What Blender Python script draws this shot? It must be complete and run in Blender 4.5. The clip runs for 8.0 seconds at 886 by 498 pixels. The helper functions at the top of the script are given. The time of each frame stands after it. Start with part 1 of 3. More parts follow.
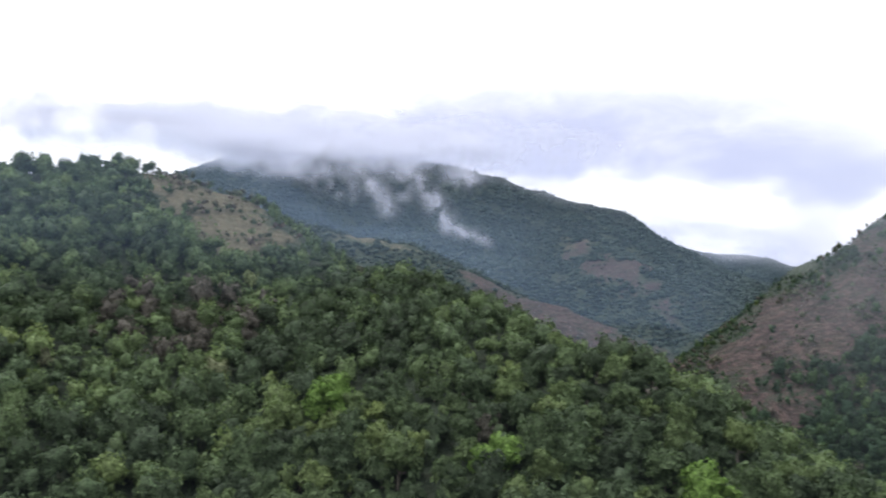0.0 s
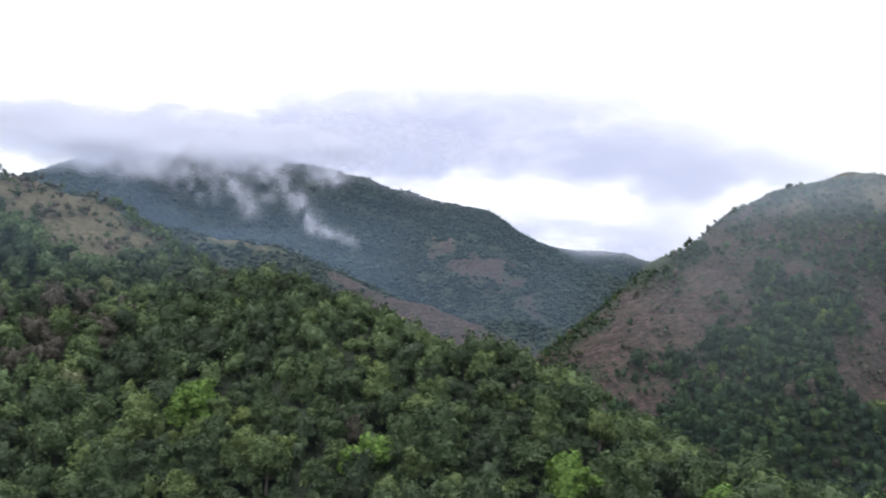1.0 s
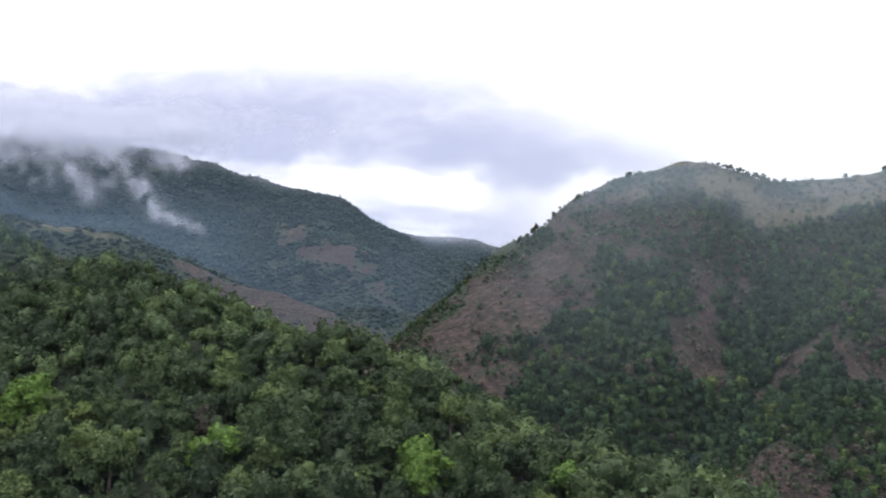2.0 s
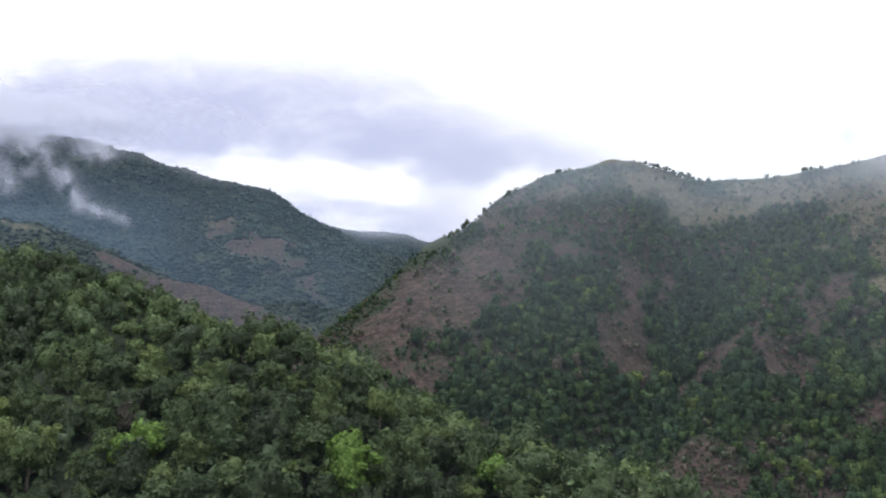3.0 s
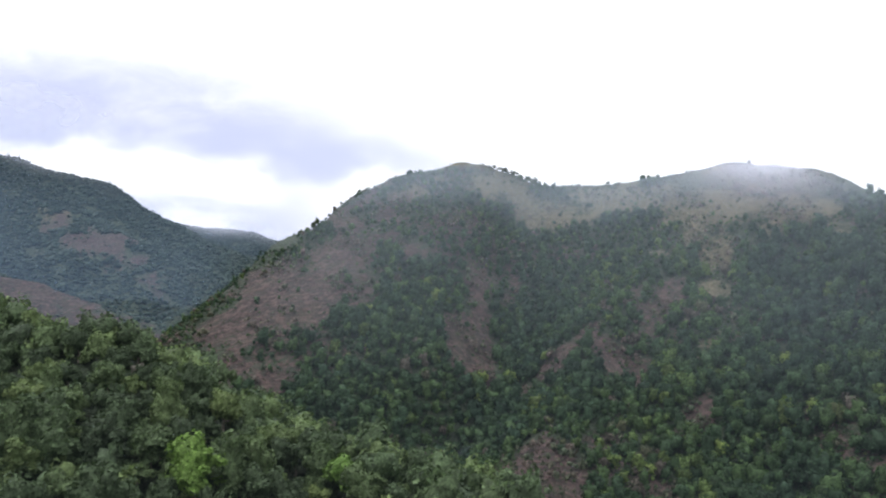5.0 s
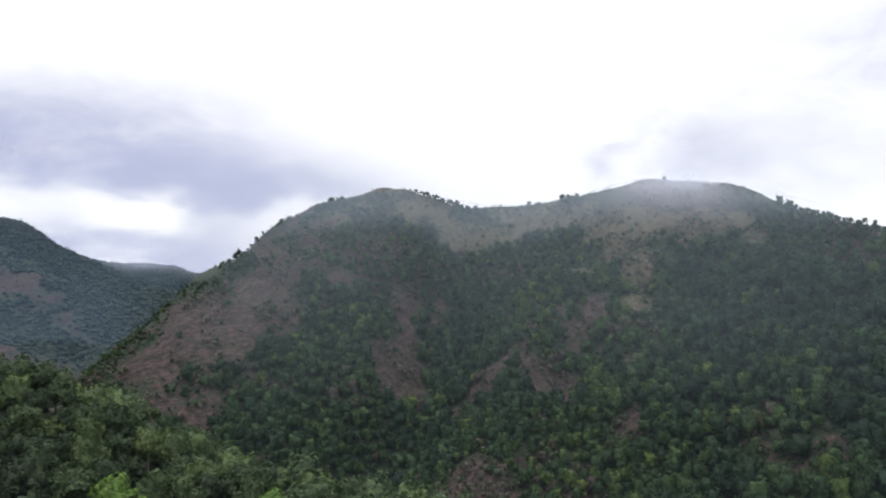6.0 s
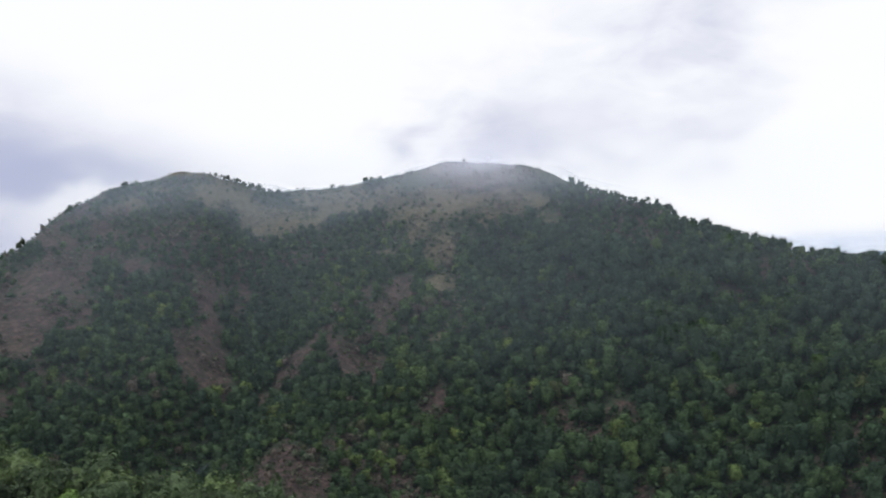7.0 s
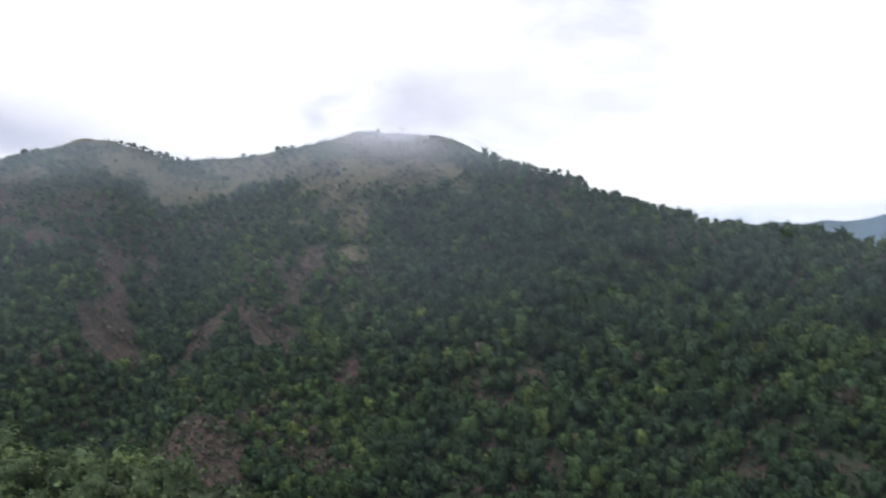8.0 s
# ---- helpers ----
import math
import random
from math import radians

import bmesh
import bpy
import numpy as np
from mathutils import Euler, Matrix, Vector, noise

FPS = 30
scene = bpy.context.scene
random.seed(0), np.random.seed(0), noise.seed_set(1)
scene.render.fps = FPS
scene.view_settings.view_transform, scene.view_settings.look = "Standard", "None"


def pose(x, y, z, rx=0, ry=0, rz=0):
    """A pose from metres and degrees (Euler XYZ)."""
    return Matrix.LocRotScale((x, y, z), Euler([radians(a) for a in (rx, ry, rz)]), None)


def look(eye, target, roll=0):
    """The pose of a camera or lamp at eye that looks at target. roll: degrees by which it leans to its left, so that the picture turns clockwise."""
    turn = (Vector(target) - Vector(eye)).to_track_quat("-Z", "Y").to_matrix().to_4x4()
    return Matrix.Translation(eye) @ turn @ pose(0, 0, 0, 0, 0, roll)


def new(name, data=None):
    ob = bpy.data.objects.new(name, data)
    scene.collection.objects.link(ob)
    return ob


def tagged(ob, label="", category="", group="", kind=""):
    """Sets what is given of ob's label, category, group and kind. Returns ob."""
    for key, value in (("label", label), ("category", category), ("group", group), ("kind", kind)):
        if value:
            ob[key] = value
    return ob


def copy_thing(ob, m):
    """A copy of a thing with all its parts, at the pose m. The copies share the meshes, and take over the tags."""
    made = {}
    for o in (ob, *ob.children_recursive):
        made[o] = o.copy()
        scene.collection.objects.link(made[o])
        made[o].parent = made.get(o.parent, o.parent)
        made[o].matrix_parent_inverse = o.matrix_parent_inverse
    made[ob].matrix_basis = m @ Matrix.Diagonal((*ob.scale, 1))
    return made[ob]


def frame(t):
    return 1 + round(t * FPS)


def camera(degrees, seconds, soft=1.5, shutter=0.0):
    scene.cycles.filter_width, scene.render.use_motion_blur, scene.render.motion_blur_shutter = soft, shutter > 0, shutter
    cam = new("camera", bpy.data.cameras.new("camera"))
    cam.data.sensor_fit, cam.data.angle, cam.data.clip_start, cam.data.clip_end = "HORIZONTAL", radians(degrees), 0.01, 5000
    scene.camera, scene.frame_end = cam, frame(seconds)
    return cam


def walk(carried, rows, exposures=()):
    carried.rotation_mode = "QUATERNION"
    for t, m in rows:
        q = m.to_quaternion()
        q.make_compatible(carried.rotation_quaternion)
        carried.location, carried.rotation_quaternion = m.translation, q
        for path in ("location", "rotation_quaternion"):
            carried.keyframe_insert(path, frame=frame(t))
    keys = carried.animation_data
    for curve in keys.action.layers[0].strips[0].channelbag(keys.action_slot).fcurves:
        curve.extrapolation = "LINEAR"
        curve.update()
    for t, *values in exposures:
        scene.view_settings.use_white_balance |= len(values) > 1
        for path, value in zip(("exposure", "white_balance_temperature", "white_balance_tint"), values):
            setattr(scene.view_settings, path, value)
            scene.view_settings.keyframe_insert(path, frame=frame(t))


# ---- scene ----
# Camera: held in the hand on a hillside lookout, panning to the right.
cam = camera(50.17, 8.0, soft=1.95, shutter=0.35)
PATH = [
    (0.0, -0.03, 1.60, -1.82),
    (0.5, -5.03, 1.78, -1.61),
    (1.0, -8.08, 1.77, -0.67),
    (1.5, -13.29, 0.65, -0.15),
    (2.0, -17.05, 1.02, -0.18),
    (2.2, -18.20, 1.01, -0.38),
    (3.3, -22.91, 0.11, 0.12),
    (3.5, -24.39, -0.66, 0.92),
    (4.0, -26.79, -0.50, 1.61),
    (4.5, -27.75, -0.18, 0.70),
    (4.7, -28.80, 0.10, -0.80),
    (5.8, -33.76, 2.60, 0.61),
    (6.0, -34.83, 2.42, 0.85),
    (6.5, -39.04, 2.17, 1.85),
    (7.0, -46.57, 1.05, 2.43),
    (7.5, -47.62, 1.47, 0.73),
    (8.0, -51.80, -0.96, 2.37),
]
EXPOSURES = [(0.0, 0.08, 6340, 11), (1.0, 0.02, 6340, 11), (2.0, -0.08, 6340, 11), (3.5, -0.08, 6340, 11), (4.0, 0.13, 6340, 11), (4.7, 0.17, 6340, 11), (5.8, -0.24, 6340, 11), (7.0, -0.44, 6340, 11), (7.5, -0.36, 6340, 11), (8.0, -0.26, 6340, 11)]
walk(cam, [(t, pose(0, 0, 0, 90 + p, r, y)) for t, y, p, r in PATH], EXPOSURES)

# World: a bright overcast sky with lavender-grey cloud low down.
world = bpy.data.worlds.new("overcast")
scene.world = world
world.use_nodes = True
SUN_ELEVATION, SUN_AZIMUTH = 58, -75  # degrees; azimuth from +y to the right


def add(nodes, kind, **values):
    node = nodes.new(kind)
    for key, value in values.items():
        if key in node.inputs:
            node.inputs[key].default_value = value
    return node


def math_node(tree, op, a, b=None, clamp=False):
    node = tree.nodes.new("ShaderNodeMath")
    node.operation, node.use_clamp = op, clamp
    for slot, value in zip(node.inputs, (a, b)):
        if value is None:
            continue
        if isinstance(value, (int, float)):
            slot.default_value = value
        else:
            tree.links.new(value, slot)
    return node.outputs[0]


def smooth(tree, value, low, high, to_low=0.0, to_high=1.0):
    node = tree.nodes.new("ShaderNodeMapRange")
    node.interpolation_type = "SMOOTHSTEP"
    tree.links.new(value, node.inputs["Value"])
    for key, number in (("From Min", low), ("From Max", high), ("To Min", to_low), ("To Max", to_high)):
        node.inputs[key].default_value = number
    return node.outputs["Result"]


def mix_colour(tree, factor, a, b, blend="MIX"):
    node = tree.nodes.new("ShaderNodeMix")
    node.data_type, node.blend_type = "RGBA", blend
    for slot, value in ((node.inputs[0], factor), (node.inputs[6], a), (node.inputs[7], b)):
        if isinstance(value, (int, float)):
            slot.default_value = value
        elif isinstance(value, tuple):
            slot.default_value = (*value, 1) if len(value) == 3 else value
        else:
            tree.links.new(value, slot)
    return node.outputs[2]


def make_sky():
    tree = world.node_tree
    tree.nodes.clear()
    n = tree.nodes
    out, back = n.new("ShaderNodeOutputWorld"), n.new("ShaderNodeBackground")
    sky = n.new("ShaderNodeTexSky")
    sky.sky_type, sky.sun_disc = "NISHITA", False
    sky.sun_elevation, sky.sun_rotation = radians(SUN_ELEVATION), radians(SUN_AZIMUTH)
    coords = n.new("ShaderNodeTexCoord")
    split = n.new("ShaderNodeSeparateXYZ")
    tree.links.new(coords.outputs["Generated"], split.inputs[0])
    stretch = n.new("ShaderNodeMapping")
    stretch.inputs["Scale"].default_value = (1, 1, 2.2)
    stretch.inputs["Location"].default_value = SKY_SHIFT
    tree.links.new(coords.outputs["Generated"], stretch.inputs[0])
    big = add(n, "ShaderNodeTexNoise", Scale=4.2, Detail=5.0, Roughness=0.55, Distortion=0.3)
    fine = add(n, "ShaderNodeTexNoise", Scale=15.0, Detail=5.0, Roughness=0.55, Distortion=0.4)
    for node in (big, fine):
        tree.links.new(stretch.outputs[0], node.inputs["Vector"])
    lump = math_node(tree, "ADD", math_node(tree, "MULTIPLY", big.outputs["Fac"], 0.74), math_node(tree, "MULTIPLY", fine.outputs["Fac"], 0.26))
    turn = math_node(tree, "ARCTAN2", split.outputs["X"], split.outputs["Y"])
    # billows push the rims of the masses about
    rise = math_node(tree, "ADD", split.outputs["Z"], math_node(tree, "MULTIPLY", math_node(tree, "SUBTRACT", big.outputs["Fac"], 0.5), 0.16))
    turn = math_node(tree, "ADD", turn, math_node(tree, "MULTIPLY", math_node(tree, "SUBTRACT", fine.outputs["Fac"], 0.5), 0.1))
    total = math_node(tree, "MULTIPLY", math_node(tree, "SUBTRACT", lump, 0.5), 0.0)
    for az, el, wide, high, weight in CLOUDS:
        u = math_node(tree, "DIVIDE", math_node(tree, "SUBTRACT", turn, radians(az)), radians(wide))
        v = math_node(tree, "DIVIDE", math_node(tree, "SUBTRACT", rise, radians(el)), radians(high))
        far = math_node(tree, "ADD", math_node(tree, "MULTIPLY", u, u), math_node(tree, "MULTIPLY", v, v))
        mass = math_node(tree, "MULTIPLY", math_node(tree, "POWER", 2.718, math_node(tree, "MULTIPLY", far, -1.0)), weight)
        total = math_node(tree, "ADD", total, mass)
    billow = math_node(tree, "ADD", 1.1, math_node(tree, "MULTIPLY", math_node(tree, "MAXIMUM", total, 0.0), 1.8))
    total = math_node(tree, "ADD", total, math_node(tree, "MULTIPLY", math_node(tree, "SUBTRACT", lump, 0.5), billow))
    grey = smooth(tree, total, 0.05, 1.05)
    cloud = mix_colour(tree, grey, (1.42, 1.42, 1.43), (0.66, 0.70, 0.93))
    blue = n.new("ShaderNodeVectorMath")
    blue.operation = "SCALE"
    blue.inputs["Scale"].default_value = 0.1
    tree.links.new(sky.outputs[0], blue.inputs[0])
    colour = mix_colour(tree, 0.94, blue.outputs[0], cloud)
    # an overcast sky is brightest overhead
    overhead = math_node(tree, "MULTIPLY", smooth(tree, split.outputs["Z"], 0.25, 1.0), ZENITH)
    tree.links.new(math_node(tree, "ADD", overhead, 1.0), back.inputs["Strength"])
    tree.links.new(colour, back.inputs["Color"])
    tree.links.new(back.outputs[0], out.inputs[0])


ZENITH = 0.7
SKY_SHIFT = (0.0, 0.0, 0.0)
# Masses of grey cloud: azimuth, height, half width, half height in degrees, weight.
CLOUDS = [
    (-9, 7.2, 11, 1.8, 0.8), (1, 7.8, 9, 2.4, 0.7), (8, 6.4, 6, 2.2, 0.38), (4, 10.5, 9, 3.2, 0.42), (13, 10, 9, 3.0, 0.32),
    (22, 6.2, 6, 2.2, 0.4), (20, 9.0, 9, 3.2, 0.42), (29, 6.6, 6, 1.8, 0.38), (16, 2.8, 10, 1.6, 0.75), (16.8, 4.9, 1.9, 0.9, -0.8),
    (51, 8.6, 7, 2.8, 0.33), (47, 8.0, 5, 2.0, 0.25), (63, 7.2, 6, 1.8, 0.3), (66, 13, 7, 4.5, 0.4), (56, 13, 8, 3.5, 0.16),
]
make_sky()

# The sun behind thin cloud.
sun = new("sun", bpy.data.lights.new("sun", "SUN"))
sun.data.energy, sun.data.angle, sun.data.color = 1.5, radians(15), (1.0, 0.96, 0.9)
toward = Vector((math.sin(radians(SUN_AZIMUTH)) * math.cos(radians(SUN_ELEVATION)),
                 math.cos(radians(SUN_AZIMUTH)) * math.cos(radians(SUN_ELEVATION)), math.sin(radians(SUN_ELEVATION))))
sun.matrix_world = look(toward * 100, (0, 0, 0))


# Materials.
def material(name):
    mat = bpy.data.materials.new(name)
    mat.use_nodes = True
    tree = mat.node_tree
    tree.nodes.clear()
    out = tree.nodes.new("ShaderNodeOutputMaterial")
    return mat, tree, out


def ramp(tree, factor, *stops):
    node = tree.nodes.new("ShaderNodeValToRGB")
    tree.links.new(factor, node.inputs[0])
    marks = node.color_ramp.elements
    while len(marks) < len(stops):
        marks.new(0.5)
    for mark, (place, colour) in zip(marks, stops):
        mark.position, mark.color = place, (*colour, 1)
    return node.outputs[0]


def noise_of(tree, vector, scale, detail=4.0, roughness=0.55):
    node = add(tree.nodes, "ShaderNodeTexNoise", Scale=scale, Detail=detail, Roughness=roughness)
    tree.links.new(vector, node.inputs["Vector"])
    return node.outputs["Fac"]


def attribute(tree, name):
    node = tree.nodes.new("ShaderNodeAttribute")
    node.attribute_name = name
    return node.outputs["Fac"]


def leaf_material(name, stops, by_object=False, translucent=0.25, grain=2.6, sheen=0.0, contrast=1.0):
    """Foliage: a colour for each tree, a shade for each spray of leaves, speckle within it."""
    mat, tree, out = material(name)
    n, links = tree.nodes, tree.links
    if by_object:
        tone = n.new("ShaderNodeObjectInfo").outputs["Random"]
    else:
        tone = attribute(tree, "tone")
    base = ramp(tree, tone, *stops)
    geo = n.new("ShaderNodeNewGeometry")
    spray = smooth(tree, geo.outputs["Random Per Island"], 0, 1, 1 - 0.3 * contrast, 1 + 0.35 * contrast)
    place = n.new("ShaderNodeTexCoord").outputs["Object"]
    speckle = smooth(tree, noise_of(tree, place, 13.0 if by_object else grain, 3.0, 0.65), 0.3, 0.7, 1 - 0.45 * contrast, 1 + 0.5 * contrast)
    clump = smooth(tree, noise_of(tree, place, 4.5 if by_object else 0.34 * grain, 2.0, 0.5), 0.35, 0.65, 1 - 0.3 * contrast, 1 + 0.4 * contrast)
    factor = math_node(tree, "MULTIPLY", math_node(tree, "MULTIPLY", spray, speckle), clump)
    scaled = n.new("ShaderNodeVectorMath")
    scaled.operation = "SCALE"
    links.new(base, scaled.inputs[0])
    links.new(factor, scaled.inputs["Scale"])
    surface = add(n, "ShaderNodeBsdfPrincipled", Roughness=0.62)
    surface.inputs["Specular IOR Level"].default_value = 0.09
    surface.inputs["Sheen Weight"].default_value = sheen
    surface.inputs["Sheen Roughness"].default_value = 0.6
    surface.inputs["Sheen Tint"].default_value = (0.75, 0.9, 1.0, 1)
    links.new(scaled.outputs[0], surface.inputs["Base Color"])
    through_leaf = n.new("ShaderNodeBsdfTranslucent")
    links.new(mix_colour(tree, 1.0, scaled.outputs[0], (1.0, 1.1, 0.8), "MULTIPLY"), through_leaf.inputs["Color"])
    both = n.new("ShaderNodeMixShader")
    both.inputs[0].default_value = translucent
    links.new(surface.outputs[0], both.inputs[1])
    links.new(through_leaf.outputs[0], both.inputs[2])
    links.new(both.outputs[0], out.inputs[0])
    return mat


def bark_material():
    mat, tree, out = material("bark")
    place = tree.nodes.new("ShaderNodeTexCoord").outputs["Object"]
    stretch = tree.nodes.new("ShaderNodeMapping")
    stretch.inputs["Scale"].default_value = (6, 6, 1.2)
    tree.links.new(place, stretch.inputs[0])
    grain = noise_of(tree, stretch.outputs[0], 3.0, 6.0)
    surface = add(tree.nodes, "ShaderNodeBsdfPrincipled", Roughness=0.9)
    tree.links.new(ramp(tree, grain, (0.3, (0.05, 0.042, 0.033)), (0.7, (0.2, 0.18, 0.15))), surface.inputs["Base Color"])
    bump = add(tree.nodes, "ShaderNodeBump", Strength=0.5, Distance=0.05)
    tree.links.new(grain, bump.inputs["Height"])
    tree.links.new(bump.outputs[0], surface.inputs["Normal"])
    tree.links.new(surface.outputs[0], out.inputs[0])
    return mat


def ground_material():
    """Hillside: undergrowth, bare reddish earth and rock, dry grass; where each lies is stored with the mesh."""
    mat, tree, out = material("hillside")
    n, links = tree.nodes, tree.links
    place = n.new("ShaderNodeTexCoord").outputs["Object"]
    coarse, fine, tiny = noise_of(tree, place, 0.06, 6.0, 0.6), noise_of(tree, place, 0.35, 5.0, 0.65), noise_of(tree, place, 1.6, 4.0, 0.6)
    under = ramp(tree, fine, (0.3, (0.021, 0.032, 0.021)), (0.55, (0.032, 0.044, 0.027)), (0.75, (0.052, 0.055, 0.036)))
    streaks = n.new("ShaderNodeMapping")
    streaks.inputs["Scale"].default_value = (0.5, 0.5, 0.12)
    links.new(place, streaks.inputs[0])
    runnel = noise_of(tree, streaks.outputs[0], 1.0, 5.0, 0.6)
    earth = ramp(tree, runnel, (0.25, (0.023, 0.017, 0.017)), (0.5, (0.038, 0.027, 0.026)), (0.75, (0.064, 0.044, 0.041)))
    earth = mix_colour(tree, smooth(tree, coarse, 0.44, 0.64, 0, 0.8), earth, (0.046, 0.041, 0.030))
    patchy = noise_of(tree, place, 0.16, 5.0, 0.6)
    earth = mix_colour(tree, smooth(tree, patchy, 0.5, 0.62, 0, 0.75), earth, (0.026, 0.023, 0.022))
    earth = mix_colour(tree, smooth(tree, tiny, 0.55, 0.68, 0, 0.7), earth, (0.043, 0.037, 0.032))
    earth = mix_colour(tree, smooth(tree, fine, 0.5, 0.6, 0, 0.9), earth, (0.074, 0.050, 0.046))
    earth = mix_colour(tree, smooth(tree, fine, 0.36, 0.47, 0.9, 0), earth, (0.022, 0.025, 0.018))
    straw = ramp(tree, fine, (0.3, (0.062, 0.056, 0.040)), (0.5, (0.095, 0.082, 0.056)), (0.72, (0.136, 0.115, 0.076)))
    straw = mix_colour(tree, smooth(tree, tiny, 0.44, 0.66, 0, 0.75), straw, (0.05, 0.06, 0.03))
    ragged = math_node(tree, "MULTIPLY", math_node(tree, "ADD", math_node(tree, "SUBTRACT", fine, 0.5), math_node(tree, "SUBTRACT", tiny, 0.5)), 0.7)
    is_bare = smooth(tree, math_node(tree, "ADD", attribute(tree, "bare"), ragged), 0.4, 0.6)
    is_grass = smooth(tree, math_node(tree, "ADD", attribute(tree, "grass"), ragged), 0.44, 0.64)
    colour = mix_colour(tree, is_bare, mix_colour(tree, is_grass, under, straw), earth)
    surface = add(n, "ShaderNodeBsdfPrincipled", Roughness=0.95)
    surface.inputs["Specular IOR Level"].default_value = 0.2
    links.new(colour, surface.inputs["Base Color"])
    bump = add(n, "ShaderNodeBump", Strength=1.0, Distance=2.2)
    links.new(math_node(tree, "ADD", fine, math_node(tree, "MULTIPLY", patchy, 1.2)), bump.inputs["Height"])
    links.new(bump.outputs[0], surface.inputs["Normal"])
    links.new(surface.outputs[0], out.inputs[0])
    return mat


GREENS = tuple((p, (0.77 * red, 0.7 * green, 0.75 * blue)) for p, (red, green, blue) in ((0.0, (0.046, 0.072, 0.040)), (0.3, (0.064, 0.104, 0.050)), (0.55, (0.089, 0.140, 0.060)), (0.8, (0.115, 0.174, 0.067)), (0.95, (0.146, 0.208, 0.070)), (1.0, (0.090, 0.092, 0.074))))
leaf_near = leaf_material("broad_leaves", tuple((q, c) for q, (p, c) in zip((0.0, 0.4, 0.72, 0.93, 0.985, 1.0), GREENS)), by_object=True, translucent=0.25, contrast=0.72)
leaf_forest = leaf_material("forest_leaves", tuple((p, tuple(1.08 * v for v in c)) for p, c in GREENS), translucent=0.25, contrast=0.85)
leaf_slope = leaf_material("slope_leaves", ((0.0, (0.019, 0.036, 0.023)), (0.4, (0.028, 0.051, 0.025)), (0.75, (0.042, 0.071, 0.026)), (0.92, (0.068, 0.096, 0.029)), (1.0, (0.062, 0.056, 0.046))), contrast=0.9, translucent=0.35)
# far trees: the bluish tint of distance haze is put into the leaf colour
leaf_far_hazed = leaf_material("hazed_far_leaves", ((0.0, (0.024, 0.038, 0.031)), (0.6, (0.028, 0.044, 0.033)), (1.0, (0.034, 0.05, 0.035))), translucent=0.1, grain=0.6, contrast=0.3)
leaf_dry = leaf_material("dry_scrub", ((0.0, (0.042, 0.056, 0.036)), (0.35, (0.058, 0.066, 0.042)), (0.6, (0.066, 0.056, 0.048)), (1.0, (0.10, 0.078, 0.07))))
leaf_young = leaf_material("fresh_leaves", ((0.0, (0.082, 0.14, 0.036)), (1.0, (0.105, 0.17, 0.04))), by_object=True, contrast=0.7)
leaf_lime = leaf_material("young_leaves", ((0.0, (0.085, 0.125, 0.038)), (1.0, (0.115, 0.155, 0.042))), by_object=True)


def cloud_material(name, colour, thin, thick, scale=1.0, upright=1.0):
    """Cloud and mist: droplets that scatter light forward and back, thinning out by the depth stored with the mesh."""
    mat, tree, out = material(name)
    n, links = tree.nodes, tree.links
    place = n.new("ShaderNodeTexCoord").outputs["Object"]
    stretch = n.new("ShaderNodeMapping")
    stretch.inputs["Scale"].default_value = (1, 1, upright)
    stretch.inputs["Rotation"].default_value = (0, radians(25 if upright < 1 else 0), 0)
    links.new(place, stretch.inputs[0])
    drawn = stretch.outputs[0]
    ragged = math_node(tree, "ADD", math_node(tree, "MULTIPLY", noise_of(tree, drawn, 0.011 * scale, 3.0, 0.5), 0.8), math_node(tree, "MULTIPLY", noise_of(tree, drawn, 0.032 * scale, 1.0, 0.5), 0.3))
    depth = math_node(tree, "ADD", attribute(tree, "depth"), math_node(tree, "MULTIPLY", math_node(tree, "SUBTRACT", ragged, 0.55), 1.5))
    alpha = math_node(tree, "MULTIPLY", smooth(tree, depth, thin, thick), smooth(tree, attribute(tree, "depth"), 0.0, 0.45))
    alpha = math_node(tree, "MULTIPLY", alpha, attribute(tree, "limit"))
    front, behind, clear = n.new("ShaderNodeBsdfDiffuse"), n.new("ShaderNodeBsdfTranslucent"), n.new("ShaderNodeBsdfTransparent")
    for node in (front, behind):
        node.inputs["Color"].default_value = (*colour, 1)
    both, mixed = n.new("ShaderNodeAddShader"), n.new("ShaderNodeMixShader")
    links.new(front.outputs[0], both.inputs[0])
    links.new(behind.outputs[0], both.inputs[1])
    links.new(alpha, mixed.inputs[0])
    links.new(clear.outputs[0], mixed.inputs[1])
    links.new(both.outputs[0], mixed.inputs[2])
    links.new(mixed.outputs[0], out.inputs[0])
    return mat


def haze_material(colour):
    """A see-through sheet, tinted to stand in for a thin, nearly even mist."""
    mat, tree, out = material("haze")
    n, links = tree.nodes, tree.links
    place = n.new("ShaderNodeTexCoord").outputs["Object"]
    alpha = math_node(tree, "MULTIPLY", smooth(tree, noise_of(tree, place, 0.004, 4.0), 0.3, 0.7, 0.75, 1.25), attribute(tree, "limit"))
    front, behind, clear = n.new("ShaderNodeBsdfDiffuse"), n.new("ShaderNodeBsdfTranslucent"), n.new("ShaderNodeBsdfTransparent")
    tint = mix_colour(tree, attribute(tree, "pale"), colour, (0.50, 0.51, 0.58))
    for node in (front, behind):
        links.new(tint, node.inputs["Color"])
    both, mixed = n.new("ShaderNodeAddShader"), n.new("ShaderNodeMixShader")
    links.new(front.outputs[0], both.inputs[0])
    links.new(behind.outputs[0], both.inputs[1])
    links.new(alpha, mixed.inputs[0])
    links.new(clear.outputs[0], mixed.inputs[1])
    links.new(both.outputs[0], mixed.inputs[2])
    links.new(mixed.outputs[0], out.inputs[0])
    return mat


